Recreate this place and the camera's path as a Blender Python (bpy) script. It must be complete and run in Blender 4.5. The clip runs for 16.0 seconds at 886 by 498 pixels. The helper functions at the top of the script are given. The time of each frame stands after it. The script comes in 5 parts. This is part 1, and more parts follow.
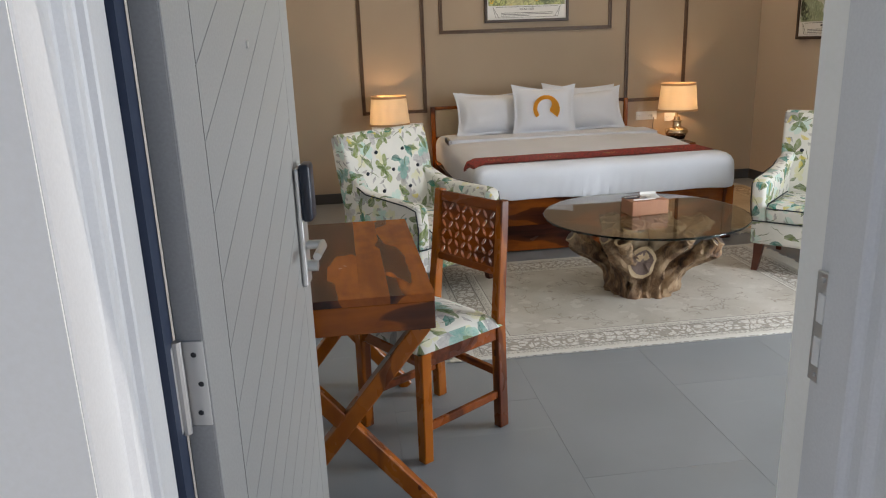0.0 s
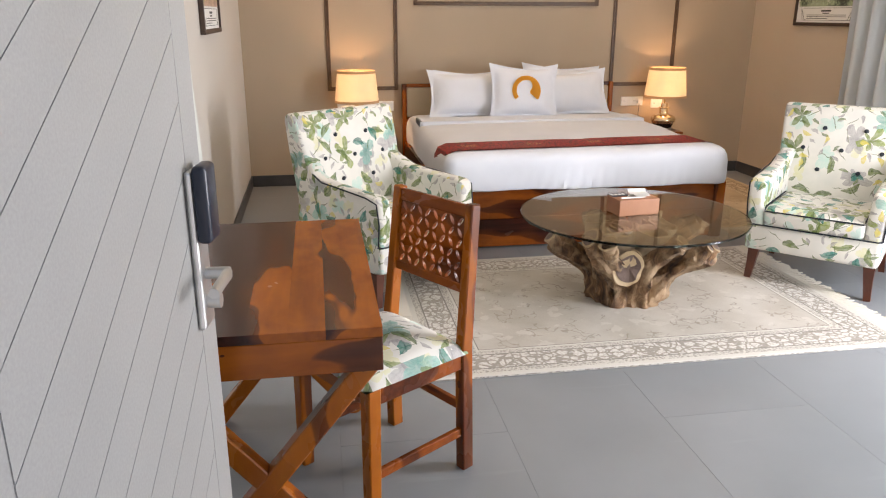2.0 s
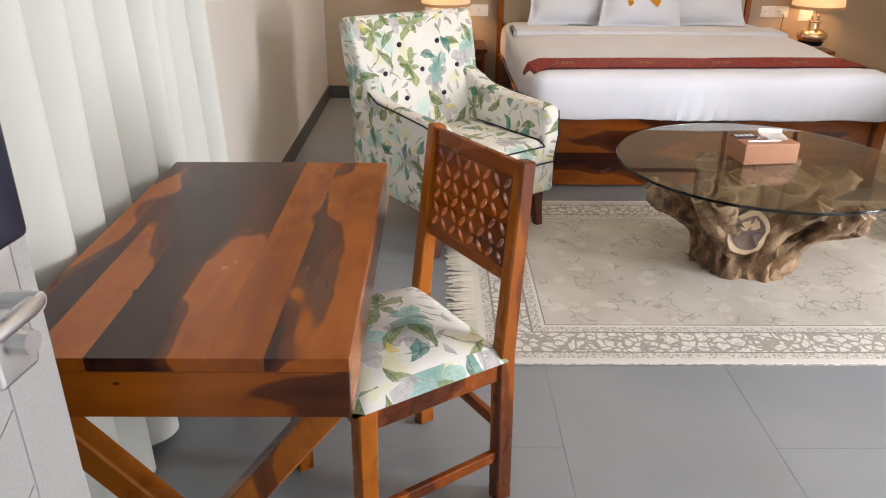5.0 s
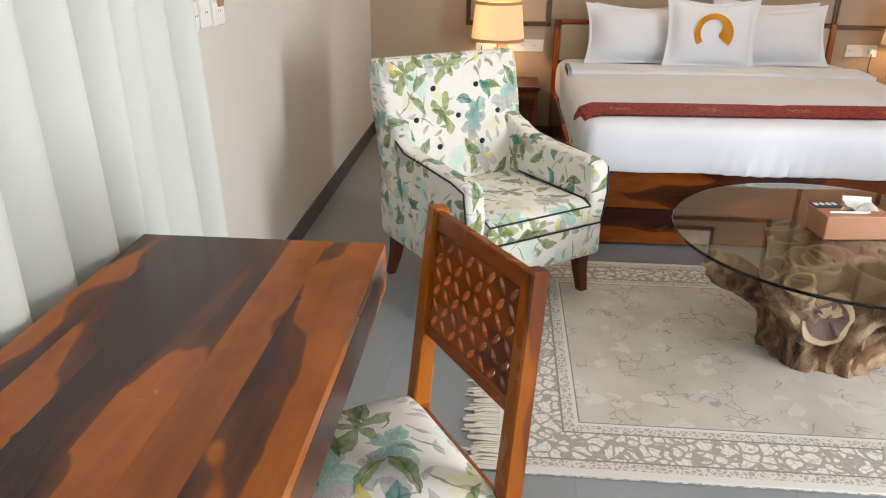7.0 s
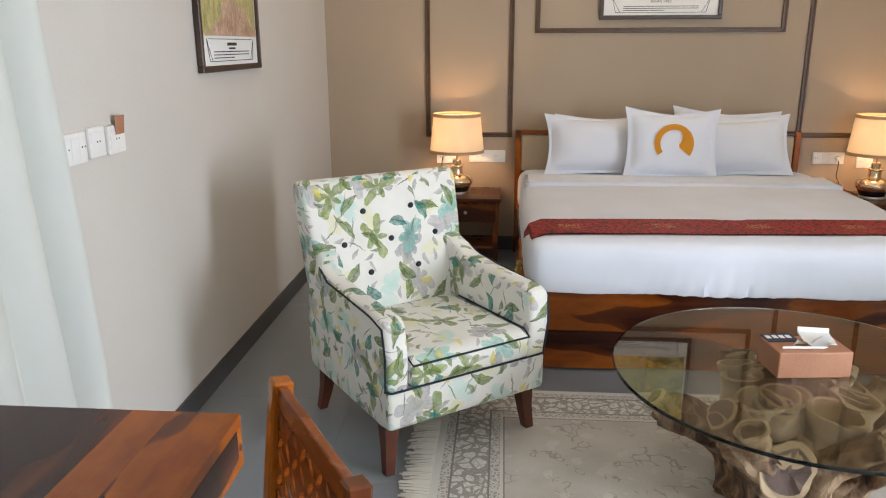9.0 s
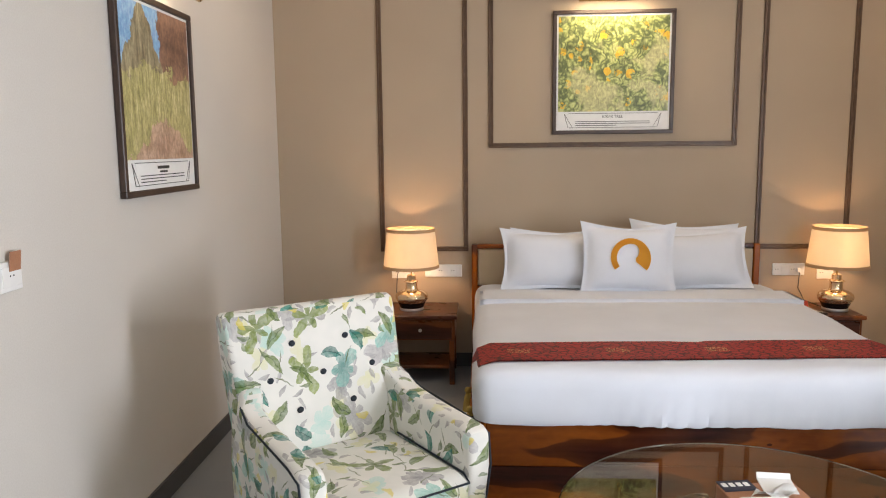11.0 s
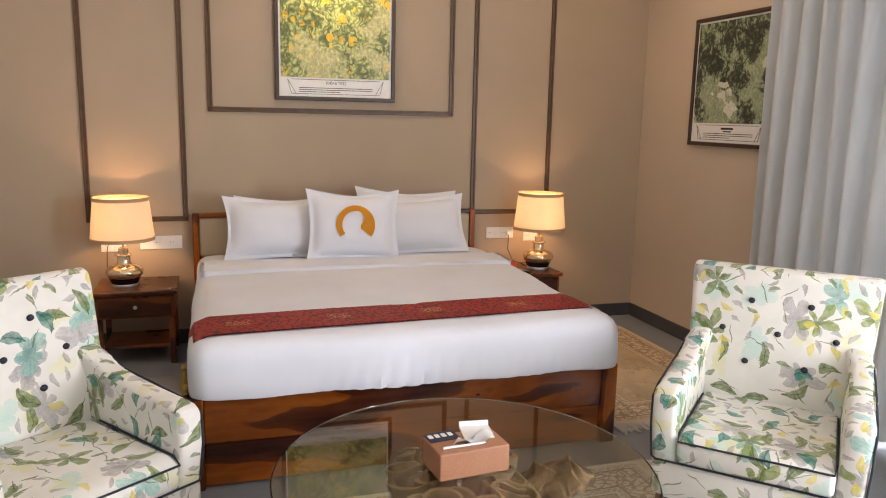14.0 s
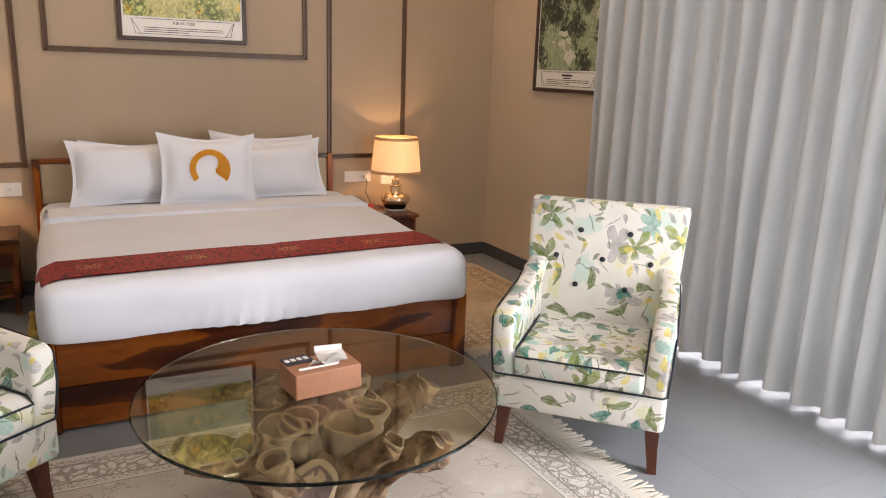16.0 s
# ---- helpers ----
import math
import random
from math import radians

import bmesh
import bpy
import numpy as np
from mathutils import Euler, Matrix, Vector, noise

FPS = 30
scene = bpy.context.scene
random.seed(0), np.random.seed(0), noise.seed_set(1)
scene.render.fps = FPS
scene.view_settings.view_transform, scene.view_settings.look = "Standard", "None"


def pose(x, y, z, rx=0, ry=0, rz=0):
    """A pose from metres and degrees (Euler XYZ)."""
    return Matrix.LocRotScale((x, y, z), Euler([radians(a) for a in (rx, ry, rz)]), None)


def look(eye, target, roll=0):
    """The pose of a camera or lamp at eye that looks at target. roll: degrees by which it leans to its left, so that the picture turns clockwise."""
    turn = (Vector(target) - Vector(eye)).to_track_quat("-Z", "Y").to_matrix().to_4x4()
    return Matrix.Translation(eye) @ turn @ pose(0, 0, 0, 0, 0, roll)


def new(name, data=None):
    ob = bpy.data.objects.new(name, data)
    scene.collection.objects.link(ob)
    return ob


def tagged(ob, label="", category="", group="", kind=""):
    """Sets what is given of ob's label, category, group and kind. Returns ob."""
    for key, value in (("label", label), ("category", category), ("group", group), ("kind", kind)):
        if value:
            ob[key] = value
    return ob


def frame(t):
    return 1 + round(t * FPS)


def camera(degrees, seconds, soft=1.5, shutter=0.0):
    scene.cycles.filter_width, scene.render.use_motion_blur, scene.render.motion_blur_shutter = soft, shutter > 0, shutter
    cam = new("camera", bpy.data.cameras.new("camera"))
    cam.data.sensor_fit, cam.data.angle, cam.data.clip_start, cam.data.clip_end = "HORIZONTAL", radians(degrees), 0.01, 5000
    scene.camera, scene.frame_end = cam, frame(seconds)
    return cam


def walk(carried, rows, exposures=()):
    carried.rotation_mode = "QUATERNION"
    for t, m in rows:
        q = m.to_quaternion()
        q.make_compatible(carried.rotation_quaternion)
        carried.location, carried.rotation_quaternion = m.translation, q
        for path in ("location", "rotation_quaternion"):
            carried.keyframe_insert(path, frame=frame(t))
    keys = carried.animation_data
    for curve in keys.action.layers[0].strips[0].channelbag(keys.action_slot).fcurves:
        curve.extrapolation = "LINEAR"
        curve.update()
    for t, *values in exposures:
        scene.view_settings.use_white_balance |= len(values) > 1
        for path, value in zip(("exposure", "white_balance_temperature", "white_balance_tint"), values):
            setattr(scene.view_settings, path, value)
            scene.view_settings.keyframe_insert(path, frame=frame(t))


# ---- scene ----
cam = camera(61.7, 16.0, 1.1)
PATH = [
    (0, (-0.755, -7.162, 1.494), (-0.506, -5.253, 0.953), -2.1),
    (0.5, (-0.729, -7.104, 1.492), (-0.451, -5.204, 0.933), -1.6),
    (1, (-0.709, -6.966, 1.475), (-0.401, -5.077, 0.895), -0.8),
    (1.5, (-0.658, -6.831, 1.485), (-0.335, -4.958, 0.862), -0.5),
    (2, (-0.638, -6.688, 1.473), (-0.323, -4.807, 0.87), 0.1),
    (2.5, (-0.6, -6.598, 1.455), (-0.301, -4.743, 0.77), -0.3),
    (3, (-0.538, -6.458, 1.434), (-0.274, -4.606, 0.727), 0.4),
    (3.5, (-0.455, -6.341, 1.427), (-0.291, -4.489, 0.689), 0.7),
    (4, (-0.41, -6.237, 1.409), (-0.325, -4.402, 0.618), 0.3),
    (6.5, (-0.305, -5.763, 1.414), (-0.372, -3.951, 0.569), 1.1),
    (7, (-0.245, -5.653, 1.43), (-0.392, -3.816, 0.653), 0.5),
    (7.5, (-0.154, -5.545, 1.455), (-0.366, -3.678, 0.77), 0.6),
    (8, (-0.091, -5.482, 1.47), (-0.361, -3.599, 0.854), 0.2),
    (8.5, (-0.038, -5.433, 1.466), (-0.305, -3.539, 0.882), -0.8),
    (9, (0.009, -5.369, 1.479), (-0.146, -3.448, 0.946), -0.2),
    (9.5, (0.07, -5.281, 1.498), (-0.074, -3.338, 1.044), -0.0),
    (11.8, (0.169, -5.149, 1.562), (0.148, -3.164, 1.322), -1.7),
    (12, (0.17, -5.145, 1.562), (0.203, -3.161, 1.313), -1.3),
    (12.5, (0.192, -5.132, 1.559), (0.354, -3.159, 1.278), -0.4),
    (13, (0.215, -5.127, 1.553), (0.528, -3.176, 1.248), 0.2),
    (13.5, (0.242, -5.127, 1.544), (0.678, -3.206, 1.196), 0.7),
    (14, (0.264, -5.141, 1.543), (0.841, -3.258, 1.193), 1.2),
    (14.5, (0.282, -5.152, 1.54), (0.982, -3.318, 1.158), 1.5),
    (15, (0.287, -5.194, 1.533), (1.086, -3.406, 1.128), 1.5),
    (15.5, (0.28, -5.252, 1.526), (1.162, -3.51, 1.096), 1.7),
    (16, (0.257, -5.326, 1.52), (1.158, -3.603, 1.049), 2.0),
]
EXPOSURES = [(0.0, -0.66, 6450, 13), (0.7, -0.56, 6450, 14), (1.3, -0.08, 6550, 17), (1.7, 0.03, 6650, 18), (4.0, -0.04, 6750, 20), (7.0, -0.04, 6600, 15),
             (9.0, -0.22, 6200, 14), (12.0, -0.2, 6500, 18), (14.0, -0.2, 6700, 21), (16.0, -0.22, 6850, 22)]
walk(cam, [(t, look(eye, target, roll)) for t, eye, target, roll in PATH], EXPOSURES)

# ---- light ----
world = bpy.data.worlds.new("sky")
scene.world = world
world.use_nodes = True
wn = world.node_tree.nodes
sky = wn.new("ShaderNodeTexSky")
sky.sky_type = "NISHITA"
sky.sun_disc = False
sky.sun_elevation = radians(65)
sky.sun_rotation = radians(104)
wn["Background"].inputs["Strength"].default_value = 0.15
world.node_tree.links.new(sky.outputs[0], wn["Background"].inputs[0])

sun = new("sun", bpy.data.lights.new("sun", "SUN"))
sun.data.energy = 4.0
sun.data.angle = radians(0.5)
sun.data.color = (1.0, 0.95, 0.88)
sun.matrix_world = look((4, -1, 9), (0, 0, 0))


def area(name, m, sx, sy, power, colour, spread=180):
    lamp = new(name, bpy.data.lights.new(name, "AREA"))
    lamp.data.shape = "RECTANGLE"
    lamp.data.size, lamp.data.size_y = sx, sy
    lamp.data.energy, lamp.data.color = power, colour
    lamp.data.spread = radians(spread)
    lamp.matrix_world = m
    return lamp


# daylight through the glass doors and through the entrance
area("daylight_terrace", look((3.36, -4.9, 1.2), (0, -4.6, 1.0)), 0.75, 2.0, 165, (0.90, 0.96, 1.0))
area("daylight_curtain", look((3.47, -2.9, 1.2), (0, -2.9, 1.2)), 2.4, 2.2, 60, (0.90, 0.96, 1.0))


def point(name, at, power, colour, radius):
    lamp = new(name, bpy.data.lights.new(name, "POINT"))
    lamp.data.energy, lamp.data.color, lamp.data.shadow_soft_size = power, colour, radius
    lamp.location = at
    return lamp


WARM = (1.0, 0.62, 0.31)
point("bulb_left", (-0.305, -0.25, 0.88), 8.0, WARM, 0.03)
point("bulb_right", (2.49, -0.25, 0.88), 7.0, WARM, 0.03)
area("picture_glow", look((1.05, -0.13, 2.485), (1.05, -0.02, 2.2)), 0.46, 0.02, 5.5, (1.0, 0.80, 0.50))
area("picture_glow_left", look((-1.12, -1.94, 2.26), (-1.22, -1.94, 2.0)), 0.40, 0.02, 1.5, (1.0, 0.80, 0.50))
# warm recessed lamps in the ceiling
for cx, cy, power in ((-0.6, -1.1, 6.0), (1.05, -1.3, 4.5), (2.7, -1.1, 9.5), (1.05, -3.4, 5.5)):
    area("downlight_glow", pose(cx, cy, 3.08), 0.14, 0.14, power, (1.0, 0.74, 0.46))


# ---- materials ----
class Nodes:
    def __init__(self, name):
        self.mat = bpy.data.materials.new(name)
        self.mat.use_nodes = True
        self.tree = self.mat.node_tree
        self.bsdf = self.tree.nodes["Principled BSDF"]

    def add(self, kind, **values):
        n = self.tree.nodes.new(kind)
        for k, v in values.items():
            n.inputs[k.replace("_", " ")].default_value = v
        return n

    def link(self, a, b):
        self.tree.links.new(a, b)

    def coords(self, scale=(1, 1, 1), turn=(0, 0, 0), distort=0.0, dscale=4.0, rnd=0.0):
        tc = self.add("ShaderNodeTexCoord")
        vec = tc.outputs["Object"]
        if rnd:
            info = self.add("ShaderNodeObjectInfo")
            mul = self.tree.nodes.new("ShaderNodeVectorMath")
            mul.operation = "MULTIPLY_ADD"
            comb = self.add("ShaderNodeCombineXYZ")
            for k in range(3):
                self.link(info.outputs["Random"], comb.inputs[k])
            self.link(comb.outputs[0], mul.inputs[0])
            mul.inputs[1].default_value = (rnd, rnd * 1.7, rnd * 0.6)
            self.link(vec, mul.inputs[2])
            vec = mul.outputs[0]
        if distort:
            no = self.add("ShaderNodeTexNoise", Scale=dscale, Detail=2.0)
            self.link(vec, no.inputs["Vector"])
            mad = self.tree.nodes.new("ShaderNodeVectorMath")
            mad.operation = "MULTIPLY_ADD"
            mad.inputs[1].default_value = (distort,) * 3
            self.link(no.outputs["Color"], mad.inputs[0])
            self.link(vec, mad.inputs[2])
            vec = mad.outputs[0]
        mp = self.add("ShaderNodeMapping")
        mp.inputs["Scale"].default_value = scale
        mp.inputs["Rotation"].default_value = [radians(a) for a in turn]
        self.link(vec, mp.inputs["Vector"])
        return mp.outputs[0]

    def noise(self, vec, scale, detail=3.0, rough=0.55):
        n = self.add("ShaderNodeTexNoise", Scale=scale, Detail=detail, Roughness=rough)
        self.link(vec, n.inputs["Vector"])
        return n.outputs["Fac"]

    def ramp(self, fac, stops, hard=False):
        r = self.tree.nodes.new("ShaderNodeValToRGB")
        el = r.color_ramp.elements
        while len(el) < len(stops):
            el.new(0.5)
        for e, (p, c) in zip(el, stops):
            e.position = p
            e.color = (*c, 1) if len(c) == 3 else c
        if hard:
            r.color_ramp.interpolation = "CONSTANT"
        self.link(fac, r.inputs[0])
        return r.outputs[0]

    def mix(self, fac, a, b, blend="MIX"):
        m = self.tree.nodes.new("ShaderNodeMix")
        m.data_type, m.blend_type = "RGBA", blend
        for sock, v in ((m.inputs[0], fac), (m.inputs[6], a), (m.inputs[7], b)):
            if isinstance(v, (int, float)):
                sock.default_value = v
            elif isinstance(v, tuple):
                sock.default_value = (*v, 1)
            else:
                self.link(v, sock)
        return m.outputs[2]

    def math(self, op, a, b=0.0):
        m = self.tree.nodes.new("ShaderNodeMath")
        m.operation = op
        for sock, v in ((m.inputs[0], a), (m.inputs[1], b)):
            if isinstance(v, (int, float)):
                sock.default_value = v
            else:
                self.link(v, sock)
        return m.outputs[0]

    def bump(self, height, strength, distance=0.01):
        b = self.add("ShaderNodeBump", Strength=strength, Distance=distance)
        self.link(height, b.inputs["Height"])
        self.link(b.outputs[0], self.bsdf.inputs["Normal"])

    def finish(self, colour=None, rough=0.5, metal=0.0, spec=None):
        if colour is not None:
            if isinstance(colour, tuple):
                self.bsdf.inputs["Base Color"].default_value = (*colour, 1)
            else:
                self.link(colour, self.bsdf.inputs["Base Color"])
        if isinstance(rough, (int, float)):
            self.bsdf.inputs["Roughness"].default_value = rough
        else:
            self.link(rough, self.bsdf.inputs["Roughness"])
        self.bsdf.inputs["Metallic"].default_value = metal
        if spec is not None:
            self.bsdf.inputs["Specular IOR Level"].default_value = spec
        return self.mat


def mottled(name, a, b, scale=3.0, rough=0.6, grain=60.0, strength=0.15, metal=0.0, rnd=0.0, depth=0.004):
    """Two close tones, large stains and fine grain."""
    n = Nodes(name)
    v = n.coords(rnd=rnd)
    big, fine = n.noise(v, scale, 4), n.noise(v, grain, 3)
    c = n.ramp(big, [(0.3, a), (0.7, b)])
    c = n.mix(0.12, c, n.ramp(fine, [(0.3, (0.1, 0.1, 0.1)), (0.7, (0.9, 0.9, 0.9))]), "SOFT_LIGHT")
    n.bump(fine, strength, depth)
    r = n.math("MULTIPLY_ADD", big, 0.15)
    n.tree.nodes[-1].inputs[2].default_value = rough - 0.075
    return n.finish(c, r, metal)


def wood(name, axis, light=(0.41, 0.108, 0.006), mid=(0.25, 0.058, 0.005), dark=(0.022, 0.006, 0.004), rough=0.22, amount=0.5, tones=0.2):
    """Polished sheesham: orange sapwood, dark heartwood figures with clear edges, fine grain along the axis, a few knots."""
    n = Nodes(name)
    k = "xyz".index(axis)

    def stretched(across, along, distort, rnd, dscale=3.0):
        sc = [across] * 3
        sc[k] = along
        return n.coords(tuple(sc), distort=distort, dscale=dscale, rnd=rnd)

    figure = n.noise(stretched(5.0, 1.1, 0.10, 7.0), 1.0, 2.0, 0.45)
    ringed = n.noise(stretched(38.0, 1.6, 0.05, 7.0), 1.0, 3.0, 0.55)
    fine = n.noise(stretched(130.0, 5.0, 0.015, 7.0), 1.0, 3.0, 0.6)
    cloud = n.noise(stretched(9.0, 3.0, 0.12, 3.0, 8.0), 1.0, 3.0)
    base = n.mix(n.ramp(cloud, [(0.36, (0, 0, 0)), (0.64, (1, 1, 1))]), mid, light)
    base = n.mix(0.30, base, n.ramp(ringed, [(0.35, mid), (0.65, light)]))
    heart = n.ramp(figure, [(amount, (0, 0, 0)), (amount + 0.012, (0.72,) * 3), (amount + 0.10, (1, 1, 1))])
    deep = n.mix(n.ramp(ringed, [(0.3, (0, 0, 0)), (0.7, (1, 1, 1))]), dark, tuple(x * 2.4 for x in dark))
    c = n.mix(heart, base, deep)
    vo = n.add("ShaderNodeTexVoronoi", Scale=1.0)
    n.link(stretched(9.0, 5.0, 0.02, 5.0), vo.inputs["Vector"])
    c = n.mix(n.math("MULTIPLY", n.math("LESS_THAN", vo.outputs["Distance"], 0.075), 0.8), c, dark)
    info = n.add("ShaderNodeObjectInfo")
    tone = n.ramp(info.outputs["Random"], [(0.0, (1 - tones, 1 - tones * 1.1, 1 - tones * 1.2)), (1.0, (1 + tones * 0.6,) * 3)])
    c = n.mix(1.0, c, tone, "MULTIPLY")
    n.bump(fine, 0.02, 0.0006)
    return n.finish(c, n.ramp(cloud, [(0.3, (rough - 0.03,) * 3), (0.8, (rough + 0.07,) * 3)]), spec=0.32)


def floral(name):
    """Cream cloth printed with watercolour leaves, sprays and blooms, each turned its own way, laid out in metres on the cloth."""
    n = Nodes(name)
    info = n.add("ShaderNodeObjectInfo")
    uv = n.add("ShaderNodeTexCoord").outputs["UV"]
    shift = n.add("ShaderNodeCombineXYZ")
    n.link(n.math("MULTIPLY", info.outputs["Random"], 7.3), shift.inputs[0])
    n.link(n.math("MULTIPLY", info.outputs["Random"], 3.1), shift.inputs[1])

    def vmath(op, a, b):
        m = n.tree.nodes.new("ShaderNodeVectorMath")
        m.operation = op
        for sock, v in zip(m.inputs, (a, b)):
            if isinstance(v, tuple):
                sock.default_value = v
            else:
                n.link(v, sock)
        return m.outputs[0]

    cloth_uv = vmath("ADD", uv, shift.outputs[0])
    wob = n.add("ShaderNodeTexNoise", Scale=20.0, Detail=3.5)
    n.link(cloth_uv, wob.inputs["Vector"])
    cloth_uv = vmath("ADD", cloth_uv, vmath("MULTIPLY", vmath("SUBTRACT", wob.outputs["Color"], (0.5, 0.5, 0.5)), (0.034, 0.034, 0.0)))
    wash = n.noise(cloth_uv, 45.0, 4.0, 0.6)
    soft = n.noise(cloth_uv, 9.0, 2.0)
    brush = n.noise(cloth_uv, 160.0, 3.0, 0.7)
    colour = n.ramp(soft, [(0.35, (0.72, 0.715, 0.66)), (0.65, (0.79, 0.77, 0.71))])

    def cells(size, k):
        """Centre-relative, turned place in each cell of a loose grid, and its random numbers."""
        moved = vmath("ADD", cloth_uv, (1.37 * k, 0.71 * k, 0.0))
        vo = n.add("ShaderNodeTexVoronoi", Scale=1.0 / size, Randomness=0.72)
        vo.voronoi_dimensions = "2D"
        n.link(moved, vo.inputs["Vector"])
        sep = n.add("ShaderNodeSeparateColor")
        n.link(vo.outputs["Color"], sep.inputs[0])
        off = n.add("ShaderNodeSeparateXYZ")
        n.link(vmath("SUBTRACT", moved, vo.outputs["Position"]), off.inputs[0])
        a = n.math("MULTIPLY", sep.outputs[2], 6.2832)
        c, d = n.math("COSINE", a), n.math("SINE", a)
        x, y = off.outputs[0], off.outputs[1]
        lx = n.math("ADD", n.math("MULTIPLY", x, c), n.math("MULTIPLY", y, d))
        ly = n.math("SUBTRACT", n.math("MULTIPLY", y, c), n.math("MULTIPLY", x, d))
        return lx, ly, sep.outputs

    def lay(mask, share, rnd, ca, cb, shade, density=0.92):
        nonlocal colour
        mask = n.math("MULTIPLY", mask, n.math("LESS_THAN", rnd[0], share))
        tone = n.math("ADD", n.math("MULTIPLY", shade, 0.6), n.math("MULTIPLY", rnd[1], 0.45))
        paint = n.mix(tone, ca, cb)
        alpha = n.math("MULTIPLY", mask, n.ramp(wash, [(0.3, (density,) * 3), (0.68, (density * 0.55,) * 3)]))
        colour = n.mix(alpha, colour, paint)

    def leaf(size, k, length, width, share, ca, cb, density=0.92, vein=True):
        lx, ly, rnd = cells(size, k)
        t = n.math("DIVIDE", lx, length)
        bend = n.math("MULTIPLY", n.math("MULTIPLY", t, t), width * 0.8)
        y = n.math("SUBTRACT", ly, bend)
        prof = n.math("MULTIPLY", n.math("SUBTRACT", 1.0, n.math("MULTIPLY", t, t)), n.math("MULTIPLY", n.math("ADD", 1.0, n.math("MULTIPLY", t, 0.35)), width))
        mask = n.math("LESS_THAN", n.math("ABSOLUTE", y), prof)
        side = n.math("ADD", n.math("MULTIPLY", n.math("GREATER_THAN", y, 0.0), 0.45), n.math("MULTIPLY", brush, 0.75))
        lay(mask, share, rnd, ca, cb, side, density)
        if vein:
            nonlocal colour
            line = n.math("LESS_THAN", n.math("ABSOLUTE", y), width * 0.07)
            line = n.math("MULTIPLY", n.math("MULTIPLY", mask, line), n.math("LESS_THAN", rnd[0], share))
            colour = n.mix(n.math("MULTIPLY", line, 0.6), colour, tuple(v * 0.5 for v in ca))

    def bloom(size, k, radius, petals, share, ca, cb, thin=0.5, hollow=0.45, density=0.9):
        lx, ly, rnd = cells(size, k)
        r = n.math("SQRT", n.math("ADD", n.math("MULTIPLY", lx, lx), n.math("MULTIPLY", ly, ly)))
        ang = n.math("ARCTAN2", ly, lx)
        lobe = n.math("ABSOLUTE", n.math("COSINE", n.math("MULTIPLY", ang, petals / 2)))
        lobe = n.math("POWER", lobe, thin)
        uneven = n.math("ADD", 0.75, n.math("MULTIPLY", n.math("SINE", n.math("ADD", n.math("MULTIPLY", ang, 2.0), n.math("MULTIPLY", rnd[1], 20.0))), 0.25))
        edge = n.math("MULTIPLY", n.math("MULTIPLY", n.math("ADD", 1.0 - hollow, n.math("MULTIPLY", lobe, hollow)), uneven), radius)
        mask = n.math("LESS_THAN", r, edge)
        ray = n.math("ABSOLUTE", n.math("SINE", n.math("MULTIPLY", ang, petals * 2.5)))
        shade = n.math("MULTIPLY", n.math("ADD", n.math("MULTIPLY", ray, 0.4), n.math("DIVIDE", r, radius)), n.math("ADD", 0.35, brush))
        lay(mask, share, rnd, ca, cb, shade, density)

    bloom(0.165, 1, 0.075, 5, 0.34, (0.30, 0.62, 0.54), (0.64, 0.75, 0.68), 0.5, 0.5, 0.75)
    bloom(0.150, 2, 0.055, 4, 0.38, (0.66, 0.64, 0.24), (0.74, 0.72, 0.50), 0.6, 0.6, 0.75)
    leaf(0.062, 3, 0.027, 0.0085, 0.40, (0.16, 0.15, 0.155), (0.46, 0.44, 0.42), 0.9, False)
    bloom(0.210, 4, 0.095, 6, 0.50, (0.17, 0.16, 0.175), (0.52, 0.50, 0.49), 0.6, 0.62)
    bloom(0.240, 5, 0.082, 5, 0.32, (0.008, 0.17, 0.14), (0.34, 0.64, 0.55), 0.6, 0.62)
    leaf(0.095, 6, 0.045, 0.0026, 0.50, (0.04, 0.055, 0.02), (0.18, 0.22, 0.08), 0.95, False)
    bloom(0.210, 7, 0.100, 5, 0.32, (0.035, 0.085, 0.006), (0.30, 0.37, 0.07), 1.3, 0.90, 1.0)
    leaf(0.125, 8, 0.055, 0.0175, 0.46, (0.024, 0.075, 0.006), (0.20, 0.27, 0.05), 1.0)
    leaf(0.135, 9, 0.042, 0.0200, 0.34, (0.003, 0.075, 0.060), (0.02, 0.28, 0.22), 1.0)
    leaf(0.105, 10, 0.028, 0.0120, 0.24, (0.62, 0.50, 0.03), (0.76, 0.66, 0.18), 0.95, False)
    leaf(0.070, 11, 0.025, 0.0085, 0.24, (0.02, 0.065, 0.018), (0.22, 0.29, 0.08), 0.95, False)
    weave = n.noise(n.coords((500, 500, 500)), 1.0, 1.0)
    puff = n.noise(n.coords(), 7.0, 2.0)
    n.bump(n.math("ADD", n.math("MULTIPLY", puff, 5.0), weave), 0.15, 0.003)
    n.bsdf.inputs["Sheen Weight"].default_value = 0.1
    return n.finish(colour, 0.85)


